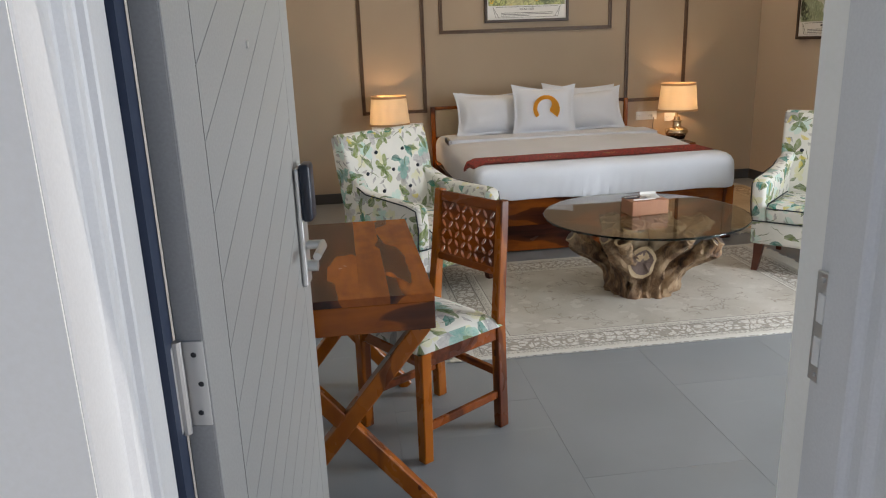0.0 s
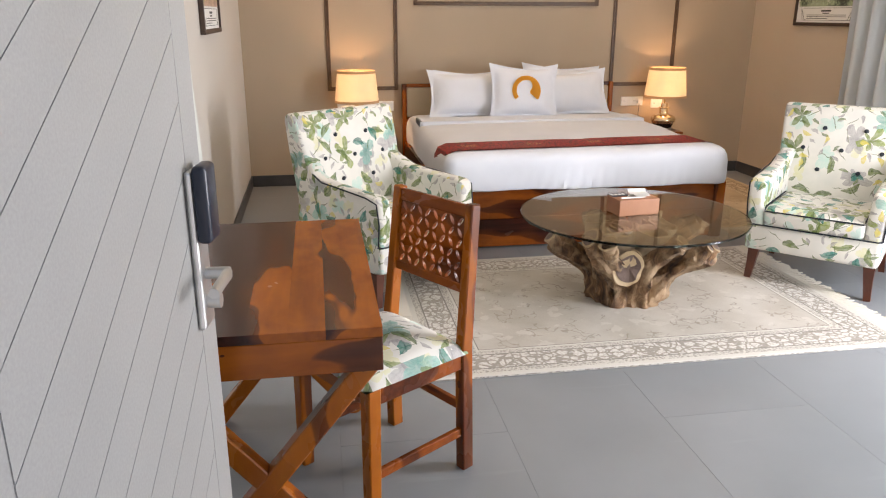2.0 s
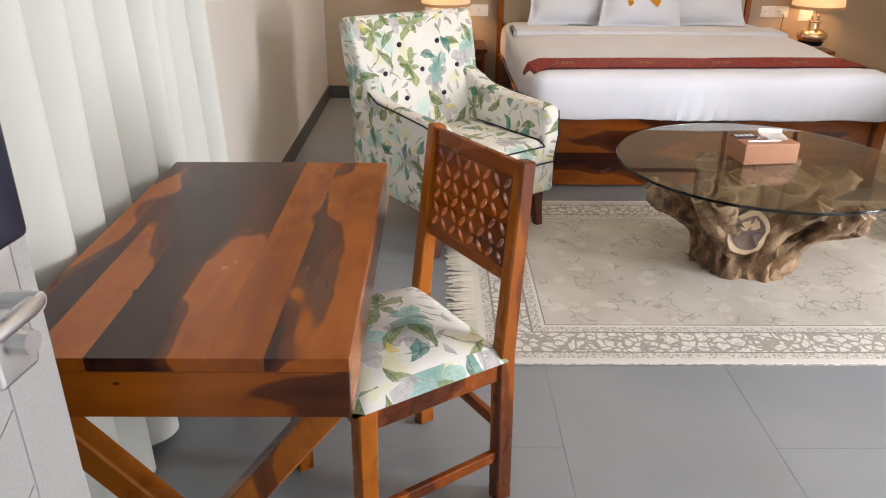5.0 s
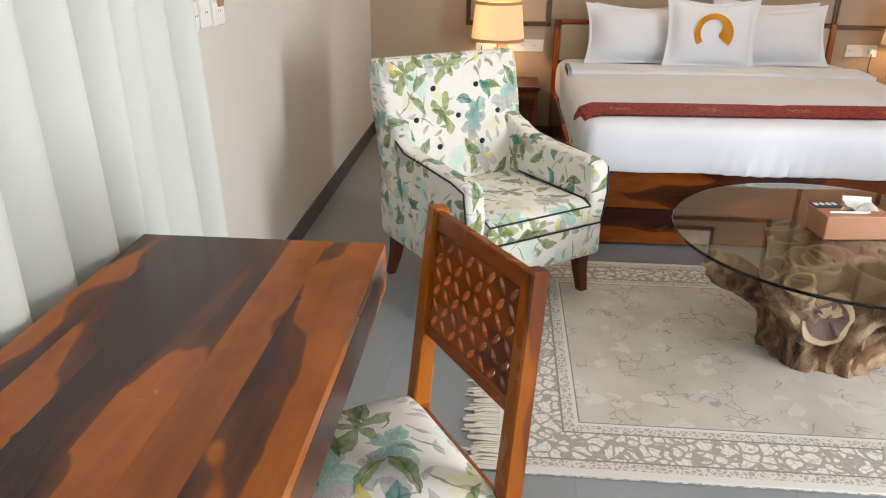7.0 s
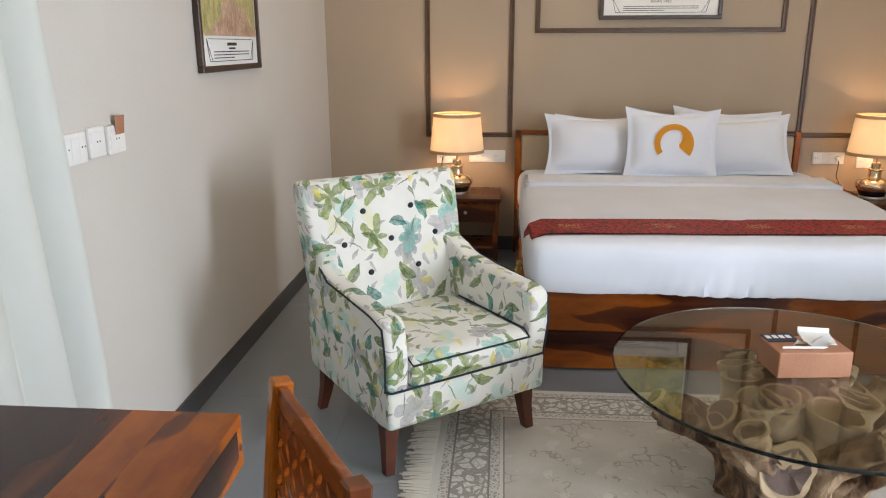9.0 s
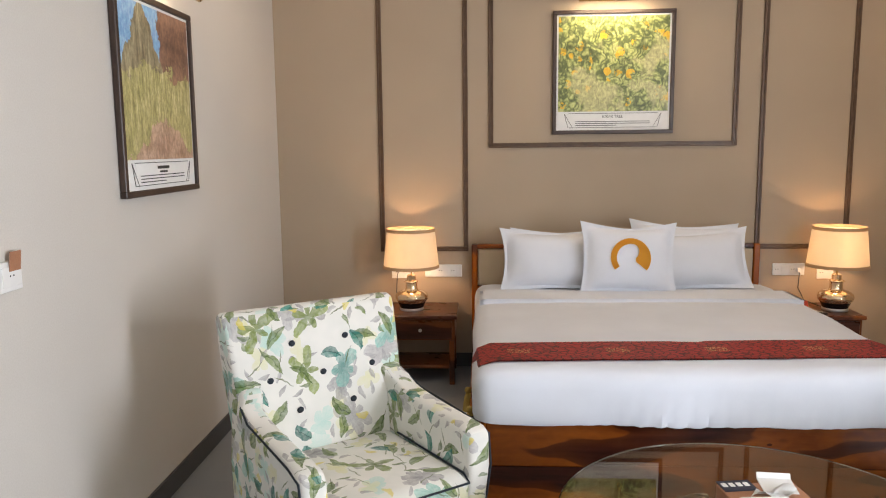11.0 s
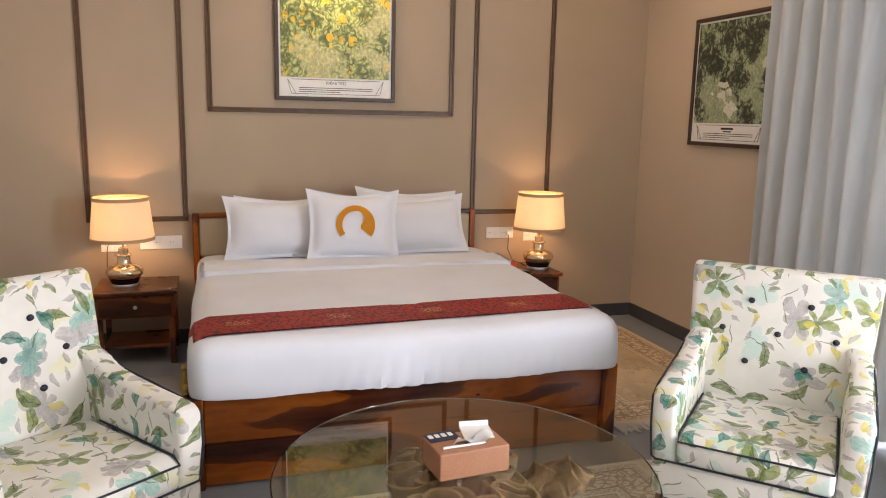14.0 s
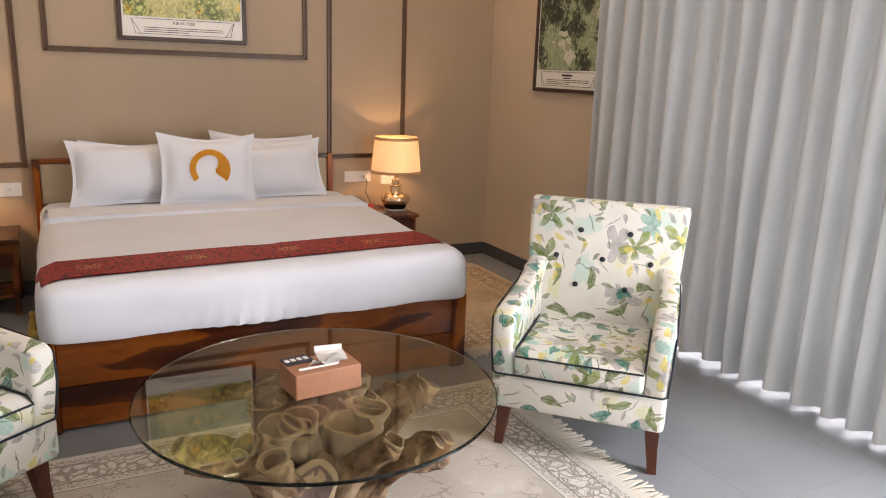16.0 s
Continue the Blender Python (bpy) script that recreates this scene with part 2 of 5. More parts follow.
def rug_material(name, half_x, half_y, tint=(1.0, 1.0, 1.0)):
    """Pale field with faint sprigs, guard stripes and a vine border set by the distance to the edge."""
    n = Nodes(name)
    tc = n.add("ShaderNodeTexCoord")
    sep = n.add("ShaderNodeSeparateXYZ")
    n.link(tc.outputs["Object"], sep.inputs[0])
    ex = n.math("SUBTRACT", half_x, n.math("ABSOLUTE", sep.outputs[0]))
    ey = n.math("SUBTRACT", half_y, n.math("ABSOLUTE", sep.outputs[1]))
    edge = n.math("MINIMUM", ex, ey)
    v = n.coords(distort=0.05, dscale=7.0)
    wear = n.noise(n.coords(), 2.2, 4.0)
    field = n.ramp(wear, [(0.3, (0.40, 0.365, 0.31)), (0.7, (0.59, 0.56, 0.51))])

    def vines(scale, width, where, warp):
        vo = n.add("ShaderNodeTexVoronoi", Scale=scale)
        vo.feature = "DISTANCE_TO_EDGE"
        n.link(n.coords(distort=warp, dscale=12.0), vo.inputs["Vector"])
        return n.math("MULTIPLY", n.math("LESS_THAN", vo.outputs["Distance"], width), where)

    clump = n.math("GREATER_THAN", n.noise(n.coords(), 7.0, 1.0), 0.56)
    field = n.mix(n.math("MULTIPLY", vines(17.0, 0.045, clump, 0.10), 0.55), field, (0.25, 0.21, 0.17))
    patch = n.math("GREATER_THAN", n.noise(n.coords((1, 1, 1), (0, 0, 30)), 9.0, 3.0), 0.60)
    field = n.mix(n.math("MULTIPLY", patch, 0.35), field, (0.68, 0.65, 0.60))
    border = n.mix(vines(24.0, 0.11, 1.0, 0.08), (0.66, 0.64, 0.60), (0.33, 0.30, 0.26))
    border = n.mix(vines(42.0, 0.05, 0.7, 0.05), border, (0.40, 0.37, 0.33))
    stripe = n.mix(vines(60.0, 0.12, 1.0, 0.01), (0.36, 0.34, 0.30), (0.60, 0.57, 0.52))

    def band(lo, hi):
        return n.math("MULTIPLY", n.math("GREATER_THAN", edge, lo), n.math("LESS_THAN", edge, hi))

    c = n.mix(n.math("LESS_THAN", edge, 0.25), field, border)
    for lo, hi, col in ((0.0, 0.03, (0.62, 0.60, 0.55)), (0.03, 0.065, None), (0.205, 0.24, None), (0.065, 0.072, (0.24, 0.22, 0.2)),
                        (0.198, 0.205, (0.24, 0.22, 0.2)), (0.24, 0.252, (0.62, 0.60, 0.55)), (0.252, 0.257, (0.24, 0.22, 0.2))):
        c = n.mix(band(lo, hi), c, stripe if col is None else col)
    pile = n.noise(n.coords((220, 220, 220)), 1.0, 2.0)
    c = n.mix(0.15, c, n.ramp(pile, [(0.3, (0.2,) * 3), (0.7, (0.8,) * 3)]), "SOFT_LIGHT")
    c = n.mix(1.0, c, tint, "MULTIPLY")
    n.bump(pile, 0.4, 0.004)
    return n.finish(c, 0.92)


def tile_material():
    n = Nodes("grey_porcelain")
    v = n.coords(rnd=9.0)
    cloud = n.noise(v, 2.0, 5.0)
    grit = n.noise(v, 140.0, 2.0)
    c = n.ramp(cloud, [(0.3, (0.215, 0.232, 0.248)), (0.7, (0.255, 0.272, 0.288))])
    streak = n.noise(n.coords((1, 9, 1), (0, 0, 20), rnd=5.0), 1.3, 6.0)
    c = n.mix(n.ramp(streak, [(0.64, (0, 0, 0)), (0.70, (0.25,) * 3)]), c, (0.30, 0.32, 0.33))
    n.bump(grit, 0.05, 0.001)
    return n.finish(c, n.ramp(cloud, [(0.3, (0.34,) * 3), (0.7, (0.46,) * 3)]))


def cloth(name, colour, rough=0.85, through_light=0.0, weave=400.0, crease=2.0):
    n = Nodes(name)
    w = n.noise(n.coords((weave,) * 3), 1.0, 1.0)
    big = n.noise(n.coords(), crease, 4.0)
    c = n.ramp(big, [(0.3, tuple(x * 0.93 for x in colour)), (0.7, colour)])
    n.bump(n.math("ADD", n.math("MULTIPLY", big, 6.0), w), 0.12, 0.004)
    m = n.finish(c, rough)
    if through_light:
        tr = n.add("ShaderNodeBsdfTranslucent")
        n.link(c, tr.inputs["Color"])
        mx = n.add("ShaderNodeMixShader", Fac=through_light)
        n.link(n.bsdf.outputs[0], mx.inputs[1])
        n.link(tr.outputs[0], mx.inputs[2])
        n.link(mx.outputs[0], n.tree.nodes["Material Output"].inputs["Surface"])
    return m


def art(name, kind):
    """Printed photographs of desert plants, as soft clumps of colour."""
    n = Nodes(name)
    tc = n.add("ShaderNodeTexCoord")
    sep = n.add("ShaderNodeSeparateXYZ")
    n.link(tc.outputs["Object"], sep.inputs[0])
    z = sep.outputs[2]
    leafy = n.add("ShaderNodeTexVoronoi", Scale=30.0)
    n.link(n.coords((1, 1, 0.6), (0, 35, 0), distort=0.30, dscale=9.0), leafy.inputs["Vector"])
    leaf = n.math("MULTIPLY", leafy.outputs["Distance"], 1.3)
    soft = n.noise(n.coords(), 9.0, 5.0, 0.65)
    masses = n.noise(n.coords(distort=0.1, dscale=6.0), 5.5, 3.0)
    if kind == "yellow":
        c = n.ramp(leaf, [(0.1, (0.62, 0.64, 0.26)), (0.45, (0.42, 0.47, 0.15)), (0.85, (0.13, 0.16, 0.05))])
        vo = n.add("ShaderNodeTexVoronoi", Scale=11.0)
        n.link(n.coords(distort=0.03, dscale=20.0), vo.inputs["Vector"])
        c = n.mix(n.math("MULTIPLY", n.math("LESS_THAN", vo.outputs["Distance"], 0.34), n.math("GREATER_THAN", soft, 0.50)), c, (0.75, 0.48, 0.03))
        c = n.mix(n.ramp(masses, [(0.52, (0, 0, 0)), (0.60, (0.6,) * 3)]), c, (0.66, 0.62, 0.30))
        c = n.mix(n.ramp(masses, [(0.34, (0.75,) * 3), (0.42, (0, 0, 0))]), c, (0.05, 0.07, 0.02))
    elif kind == "bush":
        x = sep.outputs[0]
        wob = n.math("MULTIPLY", n.math("SUBTRACT", soft, 0.5), 0.25)
        tall = n.noise(n.coords((7, 1, 1.3)), 5.0, 5.0, 0.7)
        sky_part = n.ramp(soft, [(0.4, (0.22, 0.44, 0.70)), (0.7, (0.45, 0.64, 0.82))])
        rock = n.ramp(soft, [(0.35, (0.12, 0.06, 0.04)), (0.7, (0.40, 0.22, 0.14))])
        c = n.mix(n.math("GREATER_THAN", n.math("ADD", x, wob), 0.02), sky_part, rock)
        grey_bush = n.ramp(tall, [(0.35, (0.16, 0.12, 0.06)), (0.65, (0.46, 0.40, 0.25))])
        hump = n.math("ADD", n.math("MULTIPLY", n.math("ABSOLUTE", n.math("ADD", x, 0.14)), -1.6), n.math("ADD", wob, 0.36))
        c = n.mix(n.math("LESS_THAN", z, hump), c, grey_bush)
        gold = n.ramp(tall, [(0.3, (0.20, 0.17, 0.06)), (0.5, (0.46, 0.42, 0.17)), (0.7, (0.70, 0.64, 0.36))])
        c = n.mix(n.math("LESS_THAN", n.math("ADD", z, n.math("MULTIPLY", wob, 1.6)), 0.06), c, gold)
        c = n.mix(n.math("LESS_THAN", n.math("ADD", z, n.math("MULTIPLY", n.math("ABSOLUTE", n.math("SUBTRACT", x, 0.05)), 0.5)), n.math("ADD", -0.14, wob)), c,
                  n.ramp(soft, [(0.35, (0.34, 0.20, 0.12)), (0.7, (0.70, 0.50, 0.38))]))
    else:
        c = n.ramp(leaf, [(0.1, (0.46, 0.54, 0.34)), (0.4, (0.24, 0.31, 0.19)), (0.8, (0.03, 0.04, 0.03))])
        c = n.mix(n.ramp(masses, [(0.50, (0, 0, 0)), (0.56, (0.7,) * 3)]), c, n.mix(soft, (0.22, 0.32, 0.16), (0.62, 0.68, 0.50)))
        c = n.mix(n.ramp(masses, [(0.38, (0.85,) * 3), (0.46, (0, 0, 0))]), c, (0.02, 0.028, 0.022))
        streak = n.noise(n.coords((1, 5, 1.2), (25, 0, 0)), 5.0, 3.0)
        c = n.mix(n.math("GREATER_THAN", streak, 0.66), c, (0.62, 0.64, 0.56))
    speck = n.noise(n.coords((1, 1, 0.5), (0, 20, 0)), 70.0, 4.0, 0.7)
    c = n.mix(0.5, c, n.ramp(speck, [(0.3, (0.12,) * 3), (0.72, (0.88,) * 3)]), "OVERLAY")
    return n.finish(c, 0.35)


def plain(name, colour, rough=0.4, metal=0.0):
    n = Nodes(name)
    v = n.coords()
    f = n.noise(v, 35.0, 3.0)
    c = n.mix(0.10, colour, n.ramp(f, [(0.3, tuple(x * 0.7 for x in colour)), (0.7, tuple(min(1, x * 1.15) for x in colour))]))
    return n.finish(c, n.ramp(f, [(0.2, (max(0.03, rough - 0.05),) * 3), (0.8, (rough + 0.05,) * 3)]), metal)


def glass(name, colour=(0.90, 0.95, 0.93), rough=0.0):
    n = Nodes(name)
    n.bsdf.inputs["Transmission Weight"].default_value = 1.0
    n.bsdf.inputs["IOR"].default_value = 1.48
    return n.finish(colour, rough)


def bark_material():
    n = Nodes("gnarled_root_wood")
    v = n.coords((9, 9, 2.2), distort=0.25, dscale=5.0)
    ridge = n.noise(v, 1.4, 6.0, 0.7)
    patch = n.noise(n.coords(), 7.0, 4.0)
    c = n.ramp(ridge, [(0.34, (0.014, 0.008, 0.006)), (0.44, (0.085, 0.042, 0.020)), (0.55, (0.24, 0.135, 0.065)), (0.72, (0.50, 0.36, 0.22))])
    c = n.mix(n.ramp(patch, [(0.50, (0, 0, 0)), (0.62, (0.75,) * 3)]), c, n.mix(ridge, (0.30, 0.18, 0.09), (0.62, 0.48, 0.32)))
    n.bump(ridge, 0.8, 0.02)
    return n.finish(c, 0.62)


PAINT = mottled("warm_white_wall_paint", (0.58, 0.545, 0.495), (0.62, 0.585, 0.53), 1.2, 0.75, 180, 0.06)
PAINT_BED = mottled("beige_wall_paint", (0.39, 0.305, 0.218), (0.43, 0.338, 0.242), 1.2, 0.7, 220, 0.06)
PAINT_RIGHT = mottled("tan_wall_paint", (0.54, 0.445, 0.345), (0.58, 0.48, 0.375), 1.2, 0.72, 200, 0.06)
CEIL = mottled("white_ceiling_paint", (0.74, 0.72, 0.68), (0.78, 0.76, 0.72), 1.0, 0.85, 150, 0.05)
OUTER = mottled("white_exterior_paint", (0.85, 0.83, 0.77), (0.90, 0.88, 0.82), 1.5, 0.8, 120, 0.04)
DOORPAINT = mottled("pale_grey_door_paint", (0.315, 0.314, 0.302), (0.350, 0.349, 0.335), 2.0, 0.42, 200, 0.01)
FRAMEPAINT = mottled("grey_frame_paint", (0.66, 0.655, 0.645), (0.71, 0.705, 0.695), 2.0, 0.45, 200, 0.05)
TILE = tile_material()
GROUT = mottled("grey_grout", (0.20, 0.215, 0.23), (0.24, 0.255, 0.27), 9.0, 0.9, 200, 0.3)
SKIRT = mottled("charcoal_tile_skirting", (0.045, 0.046, 0.05), (0.065, 0.066, 0.07), 5.0, 0.4, 200, 0.05)
MOULD = mottled("dark_brown_moulding_paint", (0.085, 0.046, 0.024), (0.13, 0.072, 0.036), 20.0, 0.4, 150, 0.08)
WOOD_X, WOOD_Y, WOOD_Z = (wood("sheesham_" + a, a) for a in "xyz")
PLANKS = [wood("desk_plank", "y", amount=a, tones=0.08) for a in (0.43, 0.40, 0.36, 0.42, 0.55, 0.50)]
CHAIRWOOD = wood("chair_wood", "z", (0.42, 0.125, 0.008), (0.29, 0.070, 0.005), (0.05, 0.012, 0.004), 0.26, 0.58)
CHAIRWOOD_X = wood("chair_wood_across", "x", (0.32, 0.080, 0.008), (0.19, 0.040, 0.005), (0.05, 0.012, 0.004), 0.26, 0.58)
BEDWOOD = wood("bed_wood", "x", (0.30, 0.078, 0.008), (0.15, 0.032, 0.005), (0.022, 0.005, 0.003), 0.22, 0.55)
DARKWOOD = wood("dark_bedside_wood", "x", (0.22, 0.070, 0.018), (0.13, 0.036, 0.010), (0.035, 0.010, 0.005), 0.28, 0.5)
LEGWOOD = mottled("brown_stained_leg", (0.075, 0.020, 0.010), (0.12, 0.034, 0.015), 12.0, 0.35, 120, 0.05)
FLORAL = floral("floral_upholstery")
PIPING = plain("navy_piping", (0.012, 0.020, 0.030), 0.7)
LINEN = cloth("white_bed_linen", (0.73, 0.76, 0.825), 0.8, crease=3.0)
CURTAIN = cloth("off_white_curtain", (0.65, 0.67, 0.62), 0.85, 0.08, crease=1.5)
CURTAIN_R = cloth("pale_grey_curtain", (0.71, 0.74, 0.76), 0.85, 0.13, crease=1.5)
SHADE = cloth("cream_lampshade_cloth", (0.88, 0.82, 0.70), 0.8, 0.60, crease=6.0)
BAND = cloth("tan_trim_cloth", (0.46, 0.31, 0.17), 0.8)
PAD = cloth("beige_headboard_cloth", (0.50, 0.41, 0.29), 0.85)
ORANGE = plain("orange_print", (0.86, 0.42, 0.03), 0.7)
BLACK = plain("black_plastic", (0.012, 0.013, 0.016), 0.3)
BLACKGLOSS = plain("black_gloss_ceramic", (0.012, 0.010, 0.010), 0.12)
STEEL = plain("brushed_steel", (0.62, 0.62, 0.61), 0.40, 1.0)
BRASS = plain("aged_brass", (0.42, 0.27, 0.10), 0.3, 1.0)
WHITEPLASTIC = plain("white_plastic", (0.78, 0.77, 0.74), 0.35)
GREYPLASTIC = plain("grey_plastic", (0.40, 0.40, 0.39), 0.4)
PAPER = plain("white_paper", (0.82, 0.82, 0.80), 0.7)
INK = plain("black_ink", (0.03, 0.03, 0.03), 0.6)
NAVY = plain("navy_card", (0.02, 0.025, 0.05), 0.5)
READER = plain("navy_black_plastic", (0.010, 0.015, 0.030), 0.34)
# navy that paints the shade in the gap beside the door leaf
GAP_SHADE = plain("dark_blue_gap_shade", (0.010, 0.022, 0.055), 0.6)
GLASS = glass("clear_pane_glass")
WEATHERED = mottled("weathered_branch_wood", (0.30, 0.23, 0.15), (0.56, 0.46, 0.33), 16.0, 0.6, 70, 0.5)
TABLEGLASS = glass("bronze_tinted_table_glass", (0.76, 0.745, 0.63))
GLASS_EDGE = glass("green_glass_edge", (0.25, 0.50, 0.42), 0.05)
AMBER = plain("mirrored_amber_glass", (0.78, 0.62, 0.42), 0.08, 0.9)
BARK = bark_material()
CUTWOOD = mottled("pale_cut_wood", (0.42, 0.30, 0.17), (0.58, 0.45, 0.29), 14.0, 0.55, 90, 0.3)
HEARTWOOD = mottled("grey_brown_heartwood", (0.13, 0.085, 0.07), (0.20, 0.14, 0.12), 10.0, 0.5, 120, 0.3)
BOXWOOD = mottled("tan_leatherette", (0.36, 0.16, 0.085), (0.42, 0.20, 0.11), 8.0, 0.45, 160, 0.1)
REDBOX = plain("red_card", (0.45, 0.05, 0.02), 0.5)
PICFRAME = mottled("dark_picture_frame", (0.035, 0.020, 0.014), (0.06, 0.035, 0.024), 15.0, 0.4, 100, 0.1)
FRINGE = cloth("cream_fringe_yarn", (0.62, 0.58, 0.50), 0.9)
GOLDYARN = cloth("gold_tassel_yarn", (0.42, 0.28, 0.06), 0.8)
TERRACE = mottled("terrace_paving", (0.50, 0.48, 0.45), (0.60, 0.575, 0.54), 2.0, 0.85, 60, 0.3)


def runner_material():
    n = Nodes("red_brocade")
    vo = n.add("ShaderNodeTexVoronoi", Scale=28.0)
    vo.feature = "DISTANCE_TO_EDGE"
    n.link(n.coords((1, 1.6, 1), distort=0.02, dscale=20.0), vo.inputs["Vector"])
    c = n.ramp(vo.outputs["Distance"], [(0.05, (0.05, 0.003, 0.005)), (0.12, (0.36, 0.016, 0.018)), (0.5, (0.42, 0.030, 0.024))])
    tc = n.add("ShaderNodeTexCoord")
    sep = n.add("ShaderNodeSeparateXYZ")
    n.link(tc.outputs["Object"], sep.inputs[0])
    wave = n.math("PINGPONG", n.math("ADD", sep.outputs[0], 10.0), 0.22)
    motif = n.math("MULTIPLY", n.math("LESS_THAN", wave, 0.05), n.math("LESS_THAN", n.math("ABSOLUTE", sep.outputs[1]), 0.035))
    gold = n.math("MULTIPLY", motif, n.math("GREATER_THAN", n.noise(n.coords(), 120.0, 2.0), 0.54))
    c = n.mix(gold, c, (0.55, 0.34, 0.14))
    n.bump(vo.outputs["Distance"], 0.3, 0.003)
    return n.finish(c, 0.55)


RUNNER = runner_material()


# ---- building helpers ----
def cloth_map(me):
    """Lay cloth over a mesh in metres, seen along each face's main direction."""
    uv = me.uv_layers.new(name="cloth").data
    for p in me.polygons:
        k = max(range(3), key=lambda q: abs(p.normal[q]) * (1.0, 1.15, 1.0)[q])
        for li in p.loop_indices:
            co = me.vertices[me.loops[li].vertex_index].co
            uv[li].uv = ((co.y + 0.7 * math.copysign(1, p.normal.x), co.z), (co.x, co.z), (co.x, co.y + 0.82))[k]


def mesh_of(name, bm, material, smooth=False):
    me = bpy.data.meshes.new(name)
    bm.normal_update()
    bm.to_mesh(me)
    bm.free()
    me.materials.append(material)
    if material.name.startswith("floral"):
        cloth_map(me)
    if smooth:
        for p in me.polygons:
            p.use_smooth = True
        me.set_sharp_from_angle(angle=radians(40))
    return me


def part(name, bm, material, parent=None, label="", smooth=False, at=None):
    ob = new(name, mesh_of(name, bm, material, smooth))
    if at is not None:
        ob.matrix_basis = at
    if parent is not None:
        ob.parent = parent
    return tagged(ob, label)


def thing(name, at, label, category, group=""):
    ob = new(name)
    ob.matrix_basis = at
    ob.empty_display_size = 0.1
    return tagged(ob, label, category, group)


def box(lo, hi, bevel=0.0, segs=1, bm=None):
    own = bm is None
    b = bmesh.new()
    bmesh.ops.create_cube(b, size=1.0)
    for v in b.verts:
        v.co = Vector([lo[k] + (v.co[k] + 0.5) * (hi[k] - lo[k]) for k in range(3)])
    if bevel:
        bmesh.ops.bevel(b, geom=list(b.edges), offset=bevel, segments=segs, affect="EDGES", profile=0.5)
    if own:
        return b
    return join(bm, b)


def join(bm, b, m=None):
    if m is not None:
        b.transform(m)
    tmp = bpy.data.meshes.new("tmp")
    b.to_mesh(tmp)
    b.free()
    bm.from_mesh(tmp)
    bpy.data.meshes.remove(tmp)
    return bm


def beam(a, b, w, d, bevel=0.004, side=(0, 0, 1), taper=1.0):
    """A square bar from a to b; w across, d along side."""
    a, b = Vector(a), Vector(b)
    z = (b - a).normalized()
    y = Vector(side)
    y = (y - z * y.dot(z))
    y = y.normalized() if y.length > 1e-4 else z.orthogonal().normalized()
    x = y.cross(z)
    bm = box((-w / 2, -d / 2, 0), (w / 2, d / 2, (b - a).length), 0)
    for v in bm.verts:
        k = v.co.z / (b - a).length
        s = 1 + (taper - 1) * k
        v.co.x *= s
        v.co.y *= s
    if bevel:
        bmesh.ops.bevel(bm, geom=list(bm.edges), offset=bevel, segments=1, affect="EDGES")
    bm.transform(Matrix.Translation(a) @ Matrix((x, y, z)).transposed().to_4x4())
    return bm


def tube(points, radii, sides=10, cap=True):
    bm = bmesh.new()
    pts = [Vector(p) for p in points]
    rings = []
    side = None
    for i, p in enumerate(pts):
        d = (pts[min(i + 1, len(pts) - 1)] - pts[max(i - 1, 0)]).normalized()
        if side is None:
            side = d.orthogonal().normalized()
        side = (side - d * side.dot(d)).normalized()
        up = d.cross(side)
        r = radii[i] if isinstance(radii, (list, tuple)) else radii
        rings.append([bm.verts.new(p + (side * math.cos(a) + up * math.sin(a)) * r) for a in [2 * math.pi * k / sides for k in range(sides)]])
    for r0, r1 in zip(rings, rings[1:]):
        for k in range(sides):
            bm.faces.new((r0[k], r0[(k + 1) % sides], r1[(k + 1) % sides], r1[k]))
    if cap:
        bm.faces.new(rings[0][::-1])
        bm.faces.new(rings[-1])
    return bm


def lathe(profile, sides=32):
    """Turn (radius, height) pairs round z."""
    bm = bmesh.new()
    rings = [[bm.verts.new((r * math.cos(2 * math.pi * k / sides), r * math.sin(2 * math.pi * k / sides), z)) for k in range(sides)] for r, z in profile]
    for r0, r1 in zip(rings, rings[1:]):
        for k in range(sides):
            bm.faces.new((r0[k], r0[(k + 1) % sides], r1[(k + 1) % sides], r1[k]))
    return bm


def prism(outline, axis, lo, hi, bevel=0.0, segs=2):
    """An outline in the plane across an axis, drawn out from lo to hi. For x the outline is (y, z), y: (x, z), z: (x, y)."""
    bm = bmesh.new()
    def at(p, k):
        return {"x": (k, p[0], p[1]), "y": (p[0], k, p[1]), "z": (p[0], p[1], k)}[axis]
    a = [bm.verts.new(at(p, lo)) for p in outline]
    b = [bm.verts.new(at(p, hi)) for p in outline]
    n = len(outline)
    bm.faces.new(a[::-1])
    bm.faces.new(b)
    for k in range(n):
        bm.faces.new((a[k], a[(k + 1) % n], b[(k + 1) % n], b[k]))
    bmesh.ops.recalc_face_normals(bm, faces=bm.faces)
    if bevel:
        bmesh.ops.bevel(bm, geom=list(bm.edges), offset=bevel, segments=segs, affect="EDGES", profile=0.5)
    return bm


def words(text, size, parent, m, material, name="lettering"):
    cu = bpy.data.curves.new(name, "FONT")
    cu.body, cu.size, cu.align_x, cu.extrude = text, size, "CENTER", 0.0004
    ob = new(name, cu)
    dg = bpy.context.evaluated_depsgraph_get()
    me = bpy.data.meshes.new_from_object(ob.evaluated_get(dg))
    bpy.data.objects.remove(ob)
    me.materials.clear()
    me.materials.append(material)
    out = new(name, me)
    out.matrix_basis = m
    out.parent = parent
    return out


def structure(name, bm, material, label, category):
    return tagged(part(name, bm, material), label, category, kind="structure")


